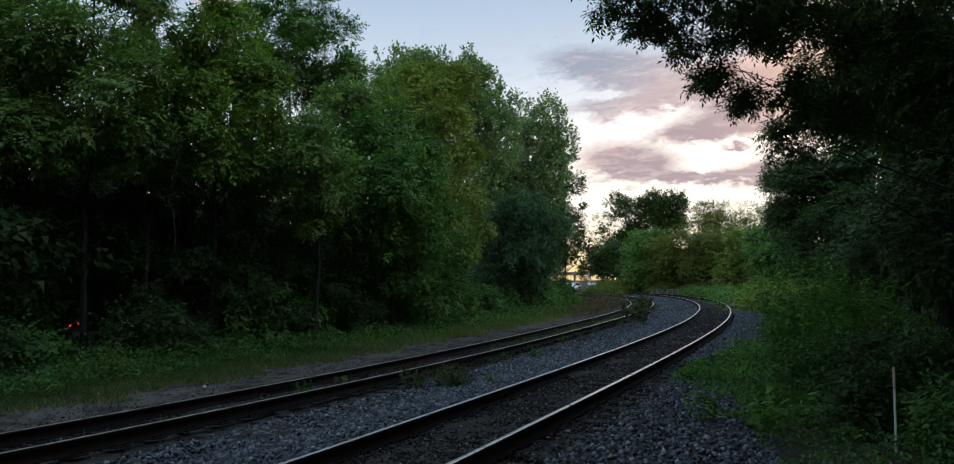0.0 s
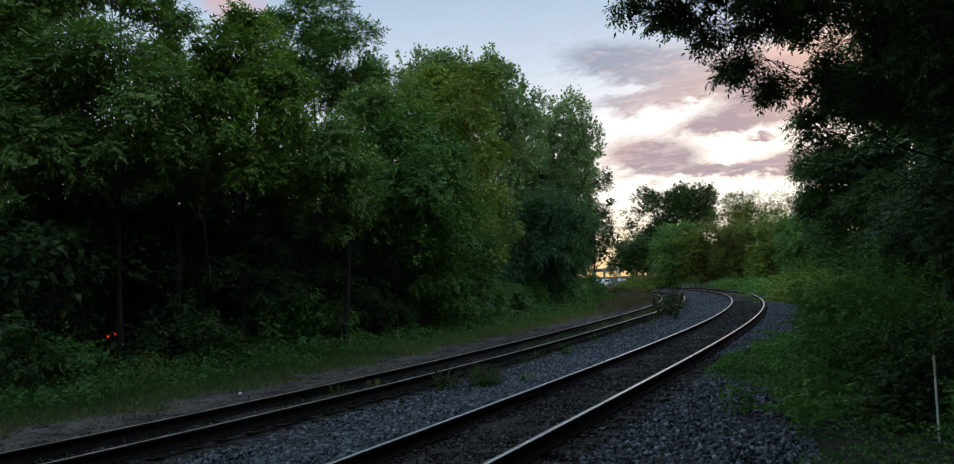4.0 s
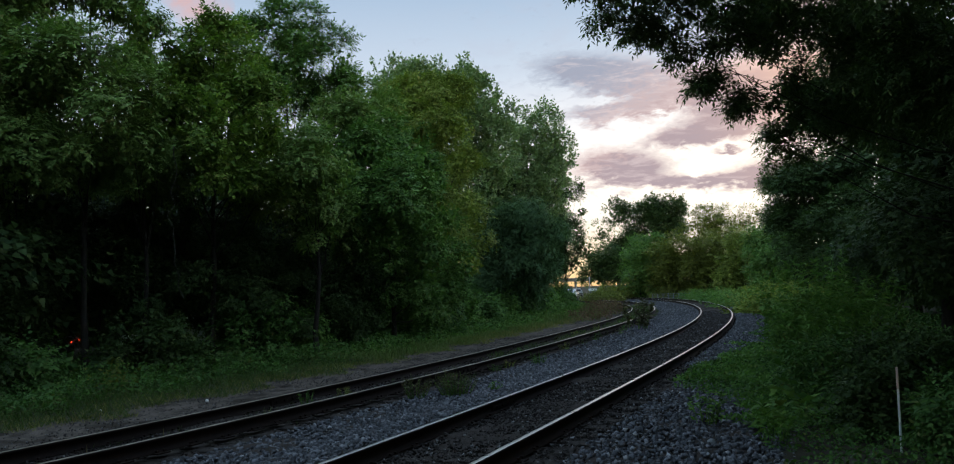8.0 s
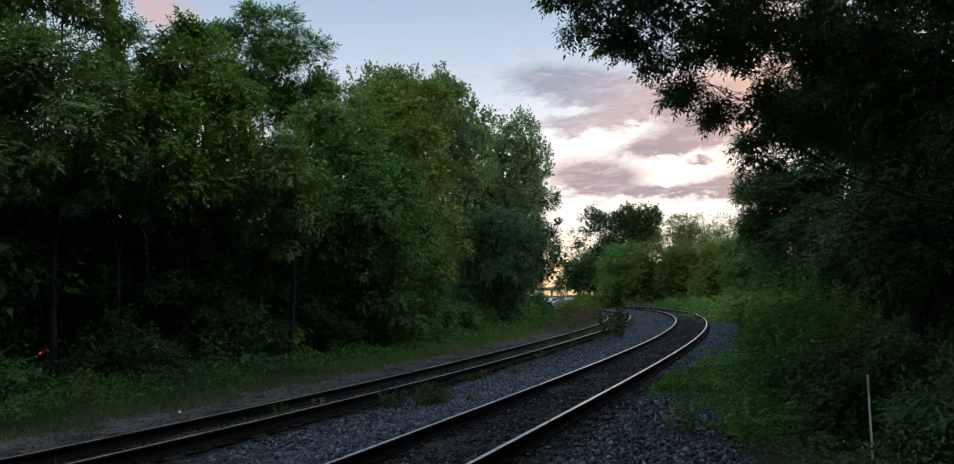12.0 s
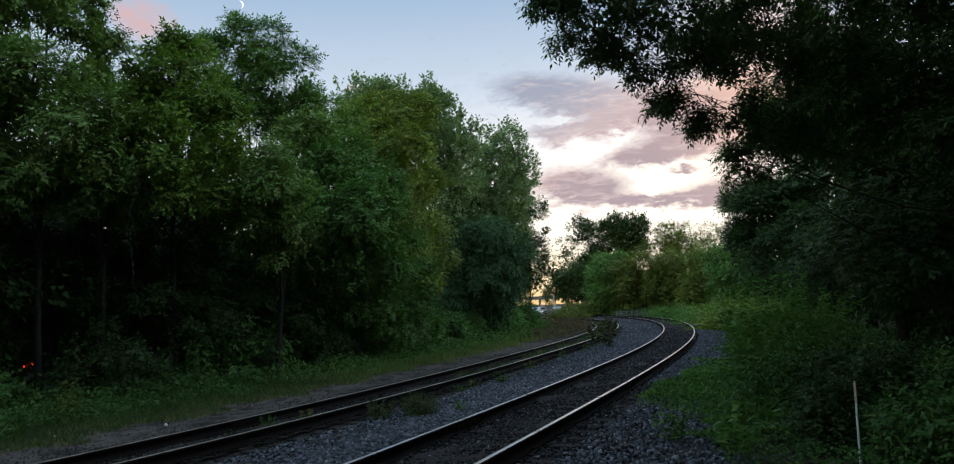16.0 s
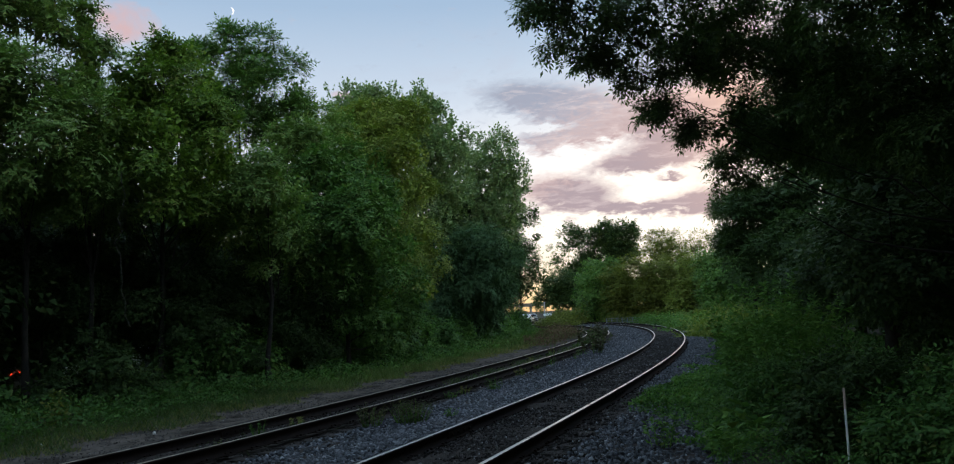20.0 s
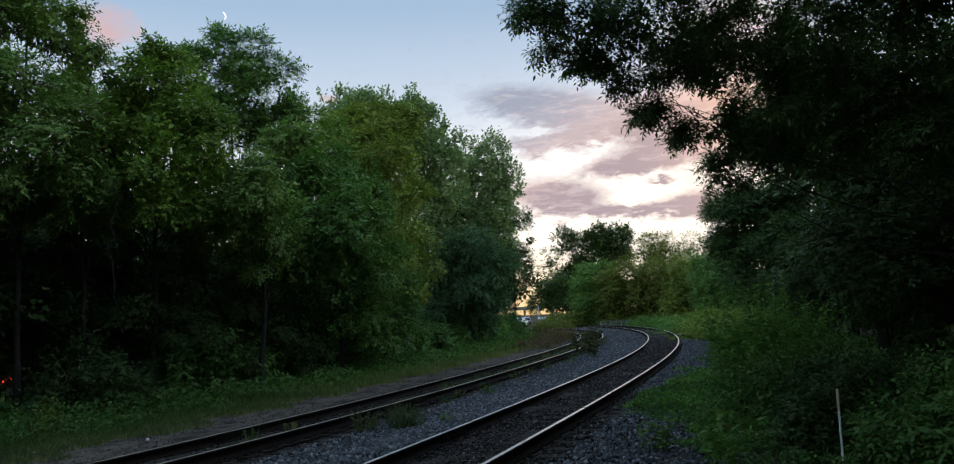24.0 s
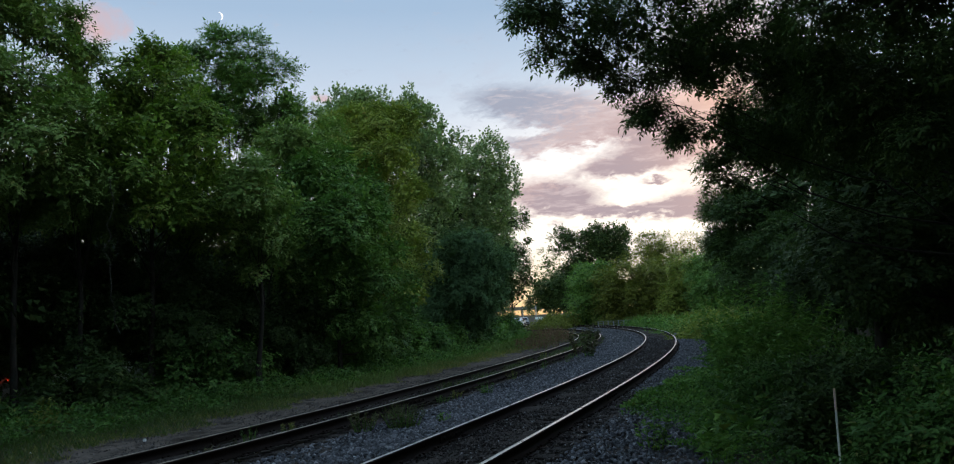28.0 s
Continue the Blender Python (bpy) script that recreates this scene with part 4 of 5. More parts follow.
# backing maples close bright gaps; their leaf colour carries the shade
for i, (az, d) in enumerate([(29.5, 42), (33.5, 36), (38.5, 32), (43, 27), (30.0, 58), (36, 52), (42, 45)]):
    tree("maple_tree", "maple in the depth of the wood, shade put into its leaf colour", az, d, 10.0, -0.6, 5.0, LEAF_DEEP_SHADE, 12000, 0.34, 130 + i, 0.6, 5, 0.45, group=N)
# wild hedge between the wood and the yard behind it, shade in its colour
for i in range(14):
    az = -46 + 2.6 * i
    tree("hedge_tree", "tangled hedge tree behind the wood, shade put into its leaf colour", az, 36 + 0.45 * (az + 46) + 3 * (i % 2), 6.0, -0.9, 3.0, LEAF_DEEP_SHADE, 7000, 0.30, 150 + i, 0.6, 5, 0.45, group="hedge behind the wood")

# hedge on the right closes bright gaps, shade in its leaf colour too
for i, (az, d) in enumerate([(20.5, 66), (22.5, 62), (24.5, 60), (26.5, 58), (28.5, 64), (31.0, 60)]):
    tree("hedge_tree", "tangled hedge tree behind the wood, shade put into its leaf colour", az, d, 6.5, -0.9, 3.2, LEAF_DEEP_SHADE, 7000, 0.34, 170 + i, 0.6, 5, 0.45, group="hedge behind the wood")

# ---- unseen trees added round the camera to block sky light ----
K = "trees behind the camera"
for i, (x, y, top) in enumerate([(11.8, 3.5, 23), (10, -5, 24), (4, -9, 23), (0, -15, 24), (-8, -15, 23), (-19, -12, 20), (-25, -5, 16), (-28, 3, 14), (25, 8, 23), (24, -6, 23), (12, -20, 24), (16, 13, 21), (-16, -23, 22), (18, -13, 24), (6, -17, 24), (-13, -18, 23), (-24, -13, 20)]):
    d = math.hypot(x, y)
    tree("maple_tree", "added maple out of view, blocking sky light from the wood", math.degrees(math.atan2(x, y)), d, top, 0.0, 5.6, LEAF_DEEP_SHADE, 12000, 0.50, 500 + i, 0.75, 4, 0.4, group=K, lobes=9)


# ---- shrubs, weeds and grass ----
def shrub(name, label, x, y, height, wide, material, leaves, leaf, seed, ratio=0.45, spray=5, droop=0.3, group="", category="shrub", stems=7, z=GROUND_Z, folded=False):
    """Many thin stems from one root with leaves massed round their tops."""
    rng = np.random.default_rng(seed)
    ob = thing(name, pose(x, y, z), label, category, group)
    blobs, lines = [], []
    for i in range(stems):
        a, q = rng.uniform(0, 6.28), math.sqrt(rng.uniform(0, 1)) * 0.7
        h = height * rng.uniform(0.45, 0.85) * (1 - 0.3 * q)
        e = np.array([wide * q * math.cos(a), wide * q * math.sin(a), h])
        r = wide * rng.uniform(0.32, 0.5)
        blobs.append((*e, r, r, min(r, height - h + 0.1)))
        blobs.append((e[0] * 1.15, e[1] * 1.15, h * 0.45, r, r, h * 0.42))
        lines.append([(*(e * t + [0, 0, 0.12 * math.sin(3 * t)]), 0.012 + 0.006 * height * (1 - t)) for t in np.linspace(0, 1, 5)])
    v, f = tubes(lines, 5)
    tagged(part_mesh("stem_tangle", mesh_of("stem_tangle", v, f, [BARK], smooth=True), ob), kind="stuff")
    v, f = foliage(rng, blobs, leaves, leaf, ratio, spray, droop, 0.5, 0.4, 9, folded)
    v[:, 2] = np.maximum(v[:, 2], 0.0)
    tagged(part_mesh("foliage", mesh_of("foliage", v, f, [material]), ob), kind="stuff")
    return ob


def herb(name, label, x, y, height, wide, stems, material, leaf, seed, ratio=0.22, per=26, lean=0.25, group="", category="weed", z=GROUND_Z):
    """A clump of upright stems with narrow leaves all the way up."""
    rng = np.random.default_rng(seed)
    ob = thing(name, pose(x, y, z), label, category, group)
    lines, ps, ws, ls = [], [], [], []
    for i in range(stems):
        a, q = rng.uniform(0, 6.28), math.sqrt(rng.uniform(0, 1))
        b = np.array([wide * q * math.cos(a), wide * q * math.sin(a), 0])
        h = height * rng.uniform(0.55, 1.0) * (1 - 0.25 * q)
        tip = b + [lean * h * q * math.cos(a) + rng.normal() * 0.06 * h, lean * h * q * math.sin(a) + rng.normal() * 0.06 * h, h]
        ts = np.linspace(0, 1, 5)
        lines.append([(*(b * (1 - t) + tip * t + [0, 0, 0.06 * h * math.sin(3.1 * t)]), 0.006 * (1.2 - t)) for t in ts])
        n = int(per * h / height)
        t = rng.uniform(0.02, 1.0, n) ** 0.6
        ang = rng.uniform(0, 6.28, n)
        ps.append(b + (tip - b) * t[:, None] + [0, 0, 0.05 * h])
        ws.append(unit(np.stack([np.cos(ang), np.sin(ang), rng.uniform(-0.4, 0.9, n)], 1)))
        ls.append(leaf * rng.uniform(0.6, 1.2, n) * (1.1 - 0.35 * t))
    v, f = tubes(lines, 3)
    tagged(part_mesh("stalk_tangle", mesh_of("stalk_tangle", v, f, [LEAF_HERB]), ob), kind="stuff")
    v, f = leaf_quads(rng, np.concatenate(ps), np.concatenate(ws), np.concatenate(ls), ratio)
    tagged(part_mesh("foliage", mesh_of("foliage", v, f, [material]), ob), kind="stuff")
    return ob


def cover(name, label, line, svals, spans, material, seed, ratio=0.5, upright=0.6, folded=False):
    """Low growth over a strip: spans of (s0, s1, across0, across1, count, height, leaf)."""
    rng = np.random.default_rng(seed)
    vs, fs, base = [], [], 0
    for s0, s1, u0, u1, n, h, leaf in spans:
        s = rng.uniform(s0, s1, n)
        e = (s - s0) / (s1 - s0)
        a0 = u0[0] + (u0[1] - u0[0]) * e
        a1 = u1[0] + (u1[1] - u1[0]) * e
        q = rng.uniform(0, 1, n)
        wob = 0.35 * np.sin(s * 1.9) + 0.2 * np.sin(s * 4.7 + 1)
        u = a0 + wob + (a1 - a0) * q
        x, y, th = place_on(line, svals, s, u)
        hump = 0.5 + 0.5 * np.sin(x * 1.7 + 0.6 * np.sin(y * 1.3)) * np.sin(y * 1.1 + 0.8)
        ed = np.minimum(1, np.minimum(q, 1 - q) * np.abs(a1 - a0) / 0.45 + 0.3)
        z = GROUND_Z + 0.02 + h * rng.uniform(0, 1, n) ** 1.4 * (0.35 + 0.65 * hump) * ed
        ang = rng.uniform(0, 6.28, n)
        w = unit(np.stack([np.cos(ang), np.sin(ang), rng.normal(size=n) * 0.35 + upright], 1))
        v, f = (leaf_quads if folded else leaf_tris)(rng, np.stack([x, y, z], 1), w, leaf * rng.uniform(0.5, 1.3, n), ratio)
        vs.append(v)
        fs.append(f + base)
        base += len(v)
    return tagged(new(name, mesh_of(name, np.concatenate(vs), np.concatenate(fs), [material])), label, "ground cover", kind="stuff")


cover("verge_grass", "green and straw-coloured grass along the cinder path", SIDE, SIDE_S, [
    (-13.5, 14, (-7.0, -7.0), (-3.1, -3.2), 52000, 0.09, 0.14)],
    LEAF_GRASS, 101, 0.07, 1.6)
cover("verge_grass", "lush green grass along the far verge", SIDE, SIDE_S, [
    (14, 34, (-7.5, -7.5), (-3.3, -3.6), 26000, 0.09, 0.22), (34, 70, (-8.0, -7.0), (-3.7, -3.3), 14000, 0.15, 0.42)],
    LEAF_LAWN, 106, 0.07, 1.6)
cover("verge_weeds", "leafy green weeds at the foot of the wood", SIDE, SIDE_S, [
    (-13.5, 16, (-12.5, -11.5), (-4.7, -4.9), 52000, 0.60, 0.105), (16, 36, (-12, -11), (-4.8, -4.7), 28000, 0.70, 0.14), (36, 75, (-11, -10), (-5.0, -4.2), 14000, 0.9, 0.18)],
    LEAF_WEED, 102, 0.45, 0.4)
cover("dry_fringe", "straw-brown dry grass fringing the cinder path", SIDE, SIDE_S, [
    (-13.5, 20, (-4.4, -4.4), (-2.9, -3.1), 11000, 0.06, 0.12), (20, 55, (-4.4, -4.2), (-3.0, -2.8), 9000, 0.08, 0.2)], LEAF_DRY, 105, 0.07, 1.2)
cover("creeping_weeds", "low leafy weeds spreading over the ballast edge", MAIN, MAIN_S, [
    (-13, -4, (4.4, 3.6), (9.5, 9.0), 9000, 0.24, 0.09), (-4, 6.5, (3.5, 3.1), (9.0, 9.0), 30000, 0.26, 0.06), (6.5, 9.5, (2.7, 1.35), (8.5, 8), 18000, 0.30, 0.065), (9.5, 15, (1.2, 1.05), (7, 7), 30000, 0.36, 0.07)],
    LEAF_WEED, 103, 0.5, 0.4, True)
cover("creeping_weeds_beyond", "low leafy weeds along the curve", MAIN, MAIN_S, [
    (15, 26, (1.2, 2.0), (7, 7.5), 24000, 0.26, 0.10), (26, 50, (2.3, 2.7), (9, 9), 18000, 0.32, 0.15), (50, 110, (2.8, 3.0), (12, 12), 14000, 0.8, 0.28)],
    LEAF_WEED, 113, 0.55, 0.4)
cover("low_weeds", "bright green low weeds creeping over the stones", MAIN, MAIN_S, [
    (6.2, 9.5, (2.6, 1.3), (4.4, 3.2), 7000, 0.22, 0.075), (9.5, 15, (1.15, 1.0), (3.0, 2.8), 15000, 0.32, 0.085), (15, 19, (1.0, 1.3), (2.6, 3.2), 5000, 0.24, 0.10)], LEAF_HERB, 123, 0.42, 0.7, True)
# lighter leaf colour stands for sunset light reaching the far verge
cover("verge_herbs", "tufted green herbs between the grass and the bushes", SIDE, SIDE_S, [
    (16, 36, (-10, -9), (-4.6, -4.4), 17000, 0.45, 0.14), (36, 75, (-9, -8), (-4.5, -4.0), 11000, 0.5, 0.22)], LEAF_HERB, 124, 0.35, 0.8, True)
cover("verge_herbs", "tufted green herbs between the grass and the bushes", SIDE, SIDE_S, [(-8, 16, (-10, -9.5), (-4.8, -5.0), 13000, 0.36, 0.075)], LEAF_WEED, 125, 0.35, 0.8, True)
cover("siding_grass", "thin grass growing between the siding's rails", SIDE, SIDE_S, [
    (14, 34, (-0.55, -0.6), (0.55, 0.6), 3000, 0.10, 0.16), (34, 60, (-0.6, -0.6), (0.6, 0.6), 3000, 0.12, 0.22), (0, 14, (-0.5, -0.5), (0.5, 0.5), 500, 0.08, 0.13)], LEAF_GRASS, 104, 0.08, 1.6)

rng_p = np.random.default_rng(200)
U = "bushes at the foot of the wood"
# darker leaf colours stand for shade on near bushes, lighter for lit ones
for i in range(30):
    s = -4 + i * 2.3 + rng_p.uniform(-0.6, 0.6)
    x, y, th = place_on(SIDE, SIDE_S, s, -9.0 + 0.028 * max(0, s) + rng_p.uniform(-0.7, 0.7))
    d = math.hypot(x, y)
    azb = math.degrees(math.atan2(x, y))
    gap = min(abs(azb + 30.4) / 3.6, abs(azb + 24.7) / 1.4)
    shrub("undergrowth_bush", "leafy bush at the foot of the wood, light and shade in its colour", x, y, 1.05 if gap < 1 else rng_p.uniform(1.5, 2.6), rng_p.uniform(1.2, 1.7),
          ([LEAF_DEEP_SHADE, LEAF_WEED, LEAF_DEEP_SHADE, LEAF_SHADE] if i < 8 else [LEAF_WEED, LEAF_HERB, LEAF_SUMAC, LEAF_HERB])[i % 4], 5500, 0.09 + 0.0016 * d, 210 + i, 0.6, 5, 0.45, U)
# shade beneath the crowns is put into the thicket's leaf colour
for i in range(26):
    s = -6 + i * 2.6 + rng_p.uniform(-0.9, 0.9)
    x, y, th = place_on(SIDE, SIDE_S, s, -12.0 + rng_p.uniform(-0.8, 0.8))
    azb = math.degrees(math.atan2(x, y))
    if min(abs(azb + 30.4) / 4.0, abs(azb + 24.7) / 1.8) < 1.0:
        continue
    shrub("undergrowth_bush", "thicket under the trees, shade put into its leaf colour", x, y, rng_p.uniform(3.2, 4.6), 2.0, LEAF_DEEP_SHADE, 6000, 0.14, 250 + i, 0.5, 5, 0.45, U)

# tall weeds and willow scrub beside the camera
W = "tall weeds beside the main track"
for i, (az, d, h, w, st) in enumerate([(19.0, 15.6, 2.7, 0.7, 115), (20.6, 14.8, 2.2, 0.7, 80), (19.0, 17.5, 2.3, 0.7, 80), (18.8, 21.0, 1.9, 0.8, 40), (21.6, 16.5, 1.5, 0.8, 46), (23.2, 15.0, 1.2, 0.8, 40),
                                       (18.6, 24.0, 1.6, 0.9, 36), (18.3, 28.0, 1.4, 1.0, 36), (24.8, 16.5, 1.1, 0.9, 36), (18.2, 34.0, 1.3, 1.0, 36), (27.0, 15.0, 1.0, 0.9, 36), (29.5, 14.0, 1.0, 0.9, 36)]):
    x, y, _ = polar(az, d)
    herb("goldenrod_clump", "tall green goldenrod with narrow leaves", x, y, h, w, st, LEAF_HERB if i < 4 else [LEAF_WEED, LEAF_HERB, LEAF_DEEP_SHADE][i % 3], 0.17, 300 + i, 0.26, 52, group=W)
B = "low scrub beside the camera"
for i, (az, d, h, w, m) in enumerate([(20.5, 12.8, 1.15, 0.8, LEAF_WEED), (23.0, 12.0, 1.25, 0.8, LEAF_DEEP_SHADE), (25.3, 12.6, 1.2, 0.8, LEAF_WEED), (22.0, 11.0, 0.85, 0.6, LEAF_DEEP_SHADE), (27.2, 11.5, 1.3, 0.9, LEAF_DEEP_SHADE),
                                      (30.0, 11.5, 1.45, 0.8, LEAF_WEED), (29.0, 9.8, 0.9, 0.7, LEAF_WEED), (26.0, 10.6, 0.65, 0.6, LEAF_WEED), (18.5, 14.0, 0.95, 0.7, LEAF_WEED), (32.5, 10.5, 1.4, 0.9, LEAF_WEED), (33.5, 12.5, 1.8, 1.0, LEAF_DEEP_SHADE)]):
    x, y, _ = polar(az, d)
    shrub("scrub_bush", "knee-high tangled scrub with dull leaves", x, y, h, w, m, 6500, 0.085, 330 + i, 0.42, 5, 0.2, B, stems=9, folded=True)
F = "pale weeds beyond the curve"
for i, (az, d, h, w) in enumerate([(15.4, 46, 1.2, 2.2), (16.8, 50, 1.5, 2.4), (14.6, 56, 1.1, 2.4), (16.0, 58, 1.6, 2.6), (13.6, 66, 1.2, 2.6), (17.8, 44, 1.8, 2.2), (15.2, 66, 1.8, 2.6), (18.2, 56, 2.2, 2.6), (12.0, 84, 1.4, 3)]):
    x, y, _ = polar(az, d)
    shrub("weed_patch", "pale yellow-green weeds in evening light", x, y, 0.7 * h, w, LEAF_PALE if az > 14.8 else LEAF_HERB, 6000, 0.19, 350 + i, 0.4, 4, 0.0, F, "weed", 14)

# single plants on the ballast
herb("sapling", "thin brownish sapling growing between the tracks", 4.3, 33.2, 1.6, 0.4, 26, LEAF_DUN, 0.16, 400, 0.45, 60, 0.3, category="sapling", z=-0.27)
herb("dry_tuft", "round grey-brown tuft of dry weeds", -1.45, 14.25, 0.48, 0.26, 90, LEAF_DUN, 0.06, 401, 0.25, 26, 0.55, z=-0.25)
herb("flowering_weed", "yellow-green weed beside the siding rail", -2.15, 14.1, 0.42, 0.18, 26, LEAF_DUN, 0.08, 402, 0.25, 26, 0.5, z=-0.25)
herb("small_weed", "small green weed among the ballast", -0.75, 14.6, 0.22, 0.08, 10, LEAF_HERB, 0.08, 403, 0.3, 12, 0.5, z=-0.23)
herb("small_weed", "small green weed by the siding rail", 0.05, 19.6, 0.35, 0.14, 14, LEAF_WEED, 0.09, 404, 0.3, 16, 0.5, z=-0.27)
herb("ballast_weed", "dark upright weed in the ballast", 2.15, 10.6, 0.55, 0.16, 12, LEAF_HERB, 0.10, 405, 0.35, 22, 0.4, z=-0.26)
herb("ballast_weed", "dark upright weed in the ballast", 2.75, 9.6, 0.42, 0.2, 14, LEAF_HERB, 0.10, 406, 0.35, 20, 0.4, z=-0.28)
for i in range(26):
    x, y, th = place_on(SIDE, SIDE_S, 36 + 1.25 * i, -1.7 - 2.0 * rng_p.uniform(0, 1))
    herb("dock_clump", "rust-red dry dock stalks beside the siding", x, y, rng_p.uniform(0.5, 1.05), 0.8, 24, LEAF_DOCK, 0.15, 440 + i, 0.3, 26, 0.25, "red weeds beside the siding")
for i, (az, d, h, w) in enumerate([(4.9, 92, 0.8, 2.2), (5.6, 98, 1.5, 3.0), (6.6, 104, 1.6, 3.0), (7.6, 108, 1.8, 3.0), (5.4, 112, 1.2, 2.6)]):
    x, y, _ = polar(az, d)
    shrub("weed_patch", "pale yellow-green weeds in evening light", x, y, h, w, LEAF_SPRING, 5000, 0.26, 480 + i, 0.4, 4, 0.0, F, "weed", 14)

herb("seedling", "bright green seedling at the edge of the wood", *polar(-28.6, 18.6)[:2], 0.9, 0.35, 16, LEAF_SPRING, 0.14, 470, 0.4, 18, 0.4)
for i in range(18):
    s = 4 + 1.7 * i + rng_p.uniform(-0.6, 0.6)
    x, y, th = place_on(SIDE, SIDE_S, s, rng_p.choice([-0.3, 0.2, 1.05, 1.3, 1.15]) + rng_p.uniform(-0.15, 0.15))
    herb("siding_weed", "wispy dull weed growing in the siding", x, y, rng_p.uniform(0.18, 0.42), 0.12, 9, [LEAF_DUN, LEAF_WEED, LEAF_DRY][i % 3], 0.07, 600 + i, 0.25, 16, 0.5, "weeds in the siding", z=-0.29)

# plants that stand out of the scrub
S = "willow shoots in the scrub"
for i, (x, y, h, w, n) in enumerate([(5.75, 12.6, 1.75, 0.28, 16), (6.6, 10.6, 1.35, 0.30, 16), (5.2, 13.8, 1.6, 0.3, 12)]):
    herb("willow_shoots", "slim willow shoots with small blue-green leaves", x, y, h, w, n, LEAF_WILLOW, 0.075, 700 + i, 0.48, 46, 0.15, S, "sapling")
D = "broad-leaved weeds in the scrub"
for i, (x, y, h, w) in enumerate([(4.35, 10.2, 0.75, 0.25), (3.05, 10.4, 0.55, 0.2), (4.9, 10.8, 0.8, 0.25), (3.4, 11.3, 0.7, 0.25), (5.5, 9.9, 0.6, 0.25), (4.1, 12.0, 0.9, 0.25)]):
    herb("burdock", "dark weed with broad drooping leaves", x, y, h, w, 7, LEAF_DEEP, 0.26, 710 + i, 0.45, 9, 0.5, D)



def hanging_vine(az, d, low, high, seed):
    rng = np.random.default_rng(seed)
    x, y, _ = polar(az, d)
    ob = thing("hanging_vine", pose(x, y, low), "thin bare vine hanging from a bough", "vine")
    k = np.linspace(0, 1, 14)
    line = [(0.10 * math.sin(7 * t + 1) * (1 - t) + 0.05 * rng.normal(), 0.06 * math.cos(5 * t), t * (high - low), 0.008) for t in k]
    v, f = tubes([line], 6)
    part_mesh("stem", mesh_of("stem", v, f, [VINE], smooth=True), ob)


VINE = surface("vine_bark", (0.03, 0.026, 0.022), (0.07, 0.06, 0.05), 9, 0.85, 0, 0.5, 60)
hanging_vine(-24.9, 21.5, 1.7, 5.6, 730)


# ---- small things along the line ----
STAKE_PAINT = surface("stake_paint", (0.60, 0.58, 0.52), (0.80, 0.78, 0.74), 14, 0.7, 0, 0.2, 80)
STAKE_TIP = surface("stake_tip", (0.50, 0.32, 0.28), (0.62, 0.44, 0.40), 14, 0.7, 0, 0.2, 80)
CONCRETE = surface("concrete", (0.085, 0.075, 0.068), (0.15, 0.135, 0.12), 0.4, 0.9, 0, 0.2, 6)
STEEL_GREY = surface("galvanised", (0.16, 0.18, 0.19), (0.26, 0.28, 0.29), 3, 0.5, 0.6, 0.1, 30)
SIGN_WHITE = surface("sign_white", (0.68, 0.70, 0.72), (0.80, 0.80, 0.80), 3, 0.5, 0, 0.05, 30)
PAINT_WHITE = surface("car_white", (0.66, 0.67, 0.68), (0.78, 0.78, 0.78), 1.5, 0.3, 0, 0.02, 20)
PAINT_SILVER = surface("car_silver", (0.34, 0.36, 0.38), (0.44, 0.46, 0.48), 1.5, 0.3, 0.6, 0.02, 20)
PAINT_DARK = surface("car_dark", (0.020, 0.022, 0.028), (0.035, 0.038, 0.045), 1.5, 0.3, 0.2, 0.02, 20)
RUBBER = surface("rubber", (0.015, 0.015, 0.016), (0.035, 0.035, 0.036), 9, 0.85, 0, 0.2, 60)
TAIL_RED = glow("tail_light", (1.0, 0.05, 0.02), 0.3)
TRASH = surface("paper", (0.62, 0.60, 0.56), (0.76, 0.74, 0.70), 20, 0.8, 0, 0.2, 90)


def glass_material():
    n = Nodes("car_glass")
    p = n.add("BsdfPrincipled", {"Base Color": (0.02, 0.025, 0.03, 1), "Roughness": 0.05, "Specular IOR Level": 0.6})
    return n.done(p.outputs[0])


GLASS = glass_material()


def box(x, y, z, sx, sy, sz, bevel=0.0, seg=1):
    bm = bmesh.new()
    bmesh.ops.create_cube(bm, size=1.0, matrix=Matrix.Translation((x, y, z)) @ Matrix.Diagonal((sx, sy, sz, 1)))
    if bevel:
        bmesh.ops.bevel(bm, geom=bm.edges[:], offset=bevel, segments=seg, affect="EDGES")
    return bm


def cylinder(x, y, z, r, depth, axis="Z", segments=20):
    bm = bmesh.new()
    turn = {"Z": Matrix.Identity(4), "X": Matrix.Rotation(math.pi / 2, 4, "Y"), "Y": Matrix.Rotation(math.pi / 2, 4, "X")}[axis]
    bmesh.ops.create_cone(bm, cap_ends=True, segments=segments, radius1=r, radius2=r, depth=depth, matrix=Matrix.Translation((x, y, z)) @ turn)
    return bm


def stake():
    ob = thing("marker_stake", pose(3.97, 9.17, GROUND_Z, 0, 1.2, 20), "thin pale wooden survey stake standing in weeds", "stake")
    part("lath", box(0, 0, 0.28, 0.027, 0.012, 0.80, 0.003), STAKE_PAINT, ob, "weathered white wooden lath")
    part("painted_tip", box(0, 0, 0.80, 0.028, 0.013, 0.24, 0.003), STAKE_TIP, ob, "faded pink painted end")


stake()


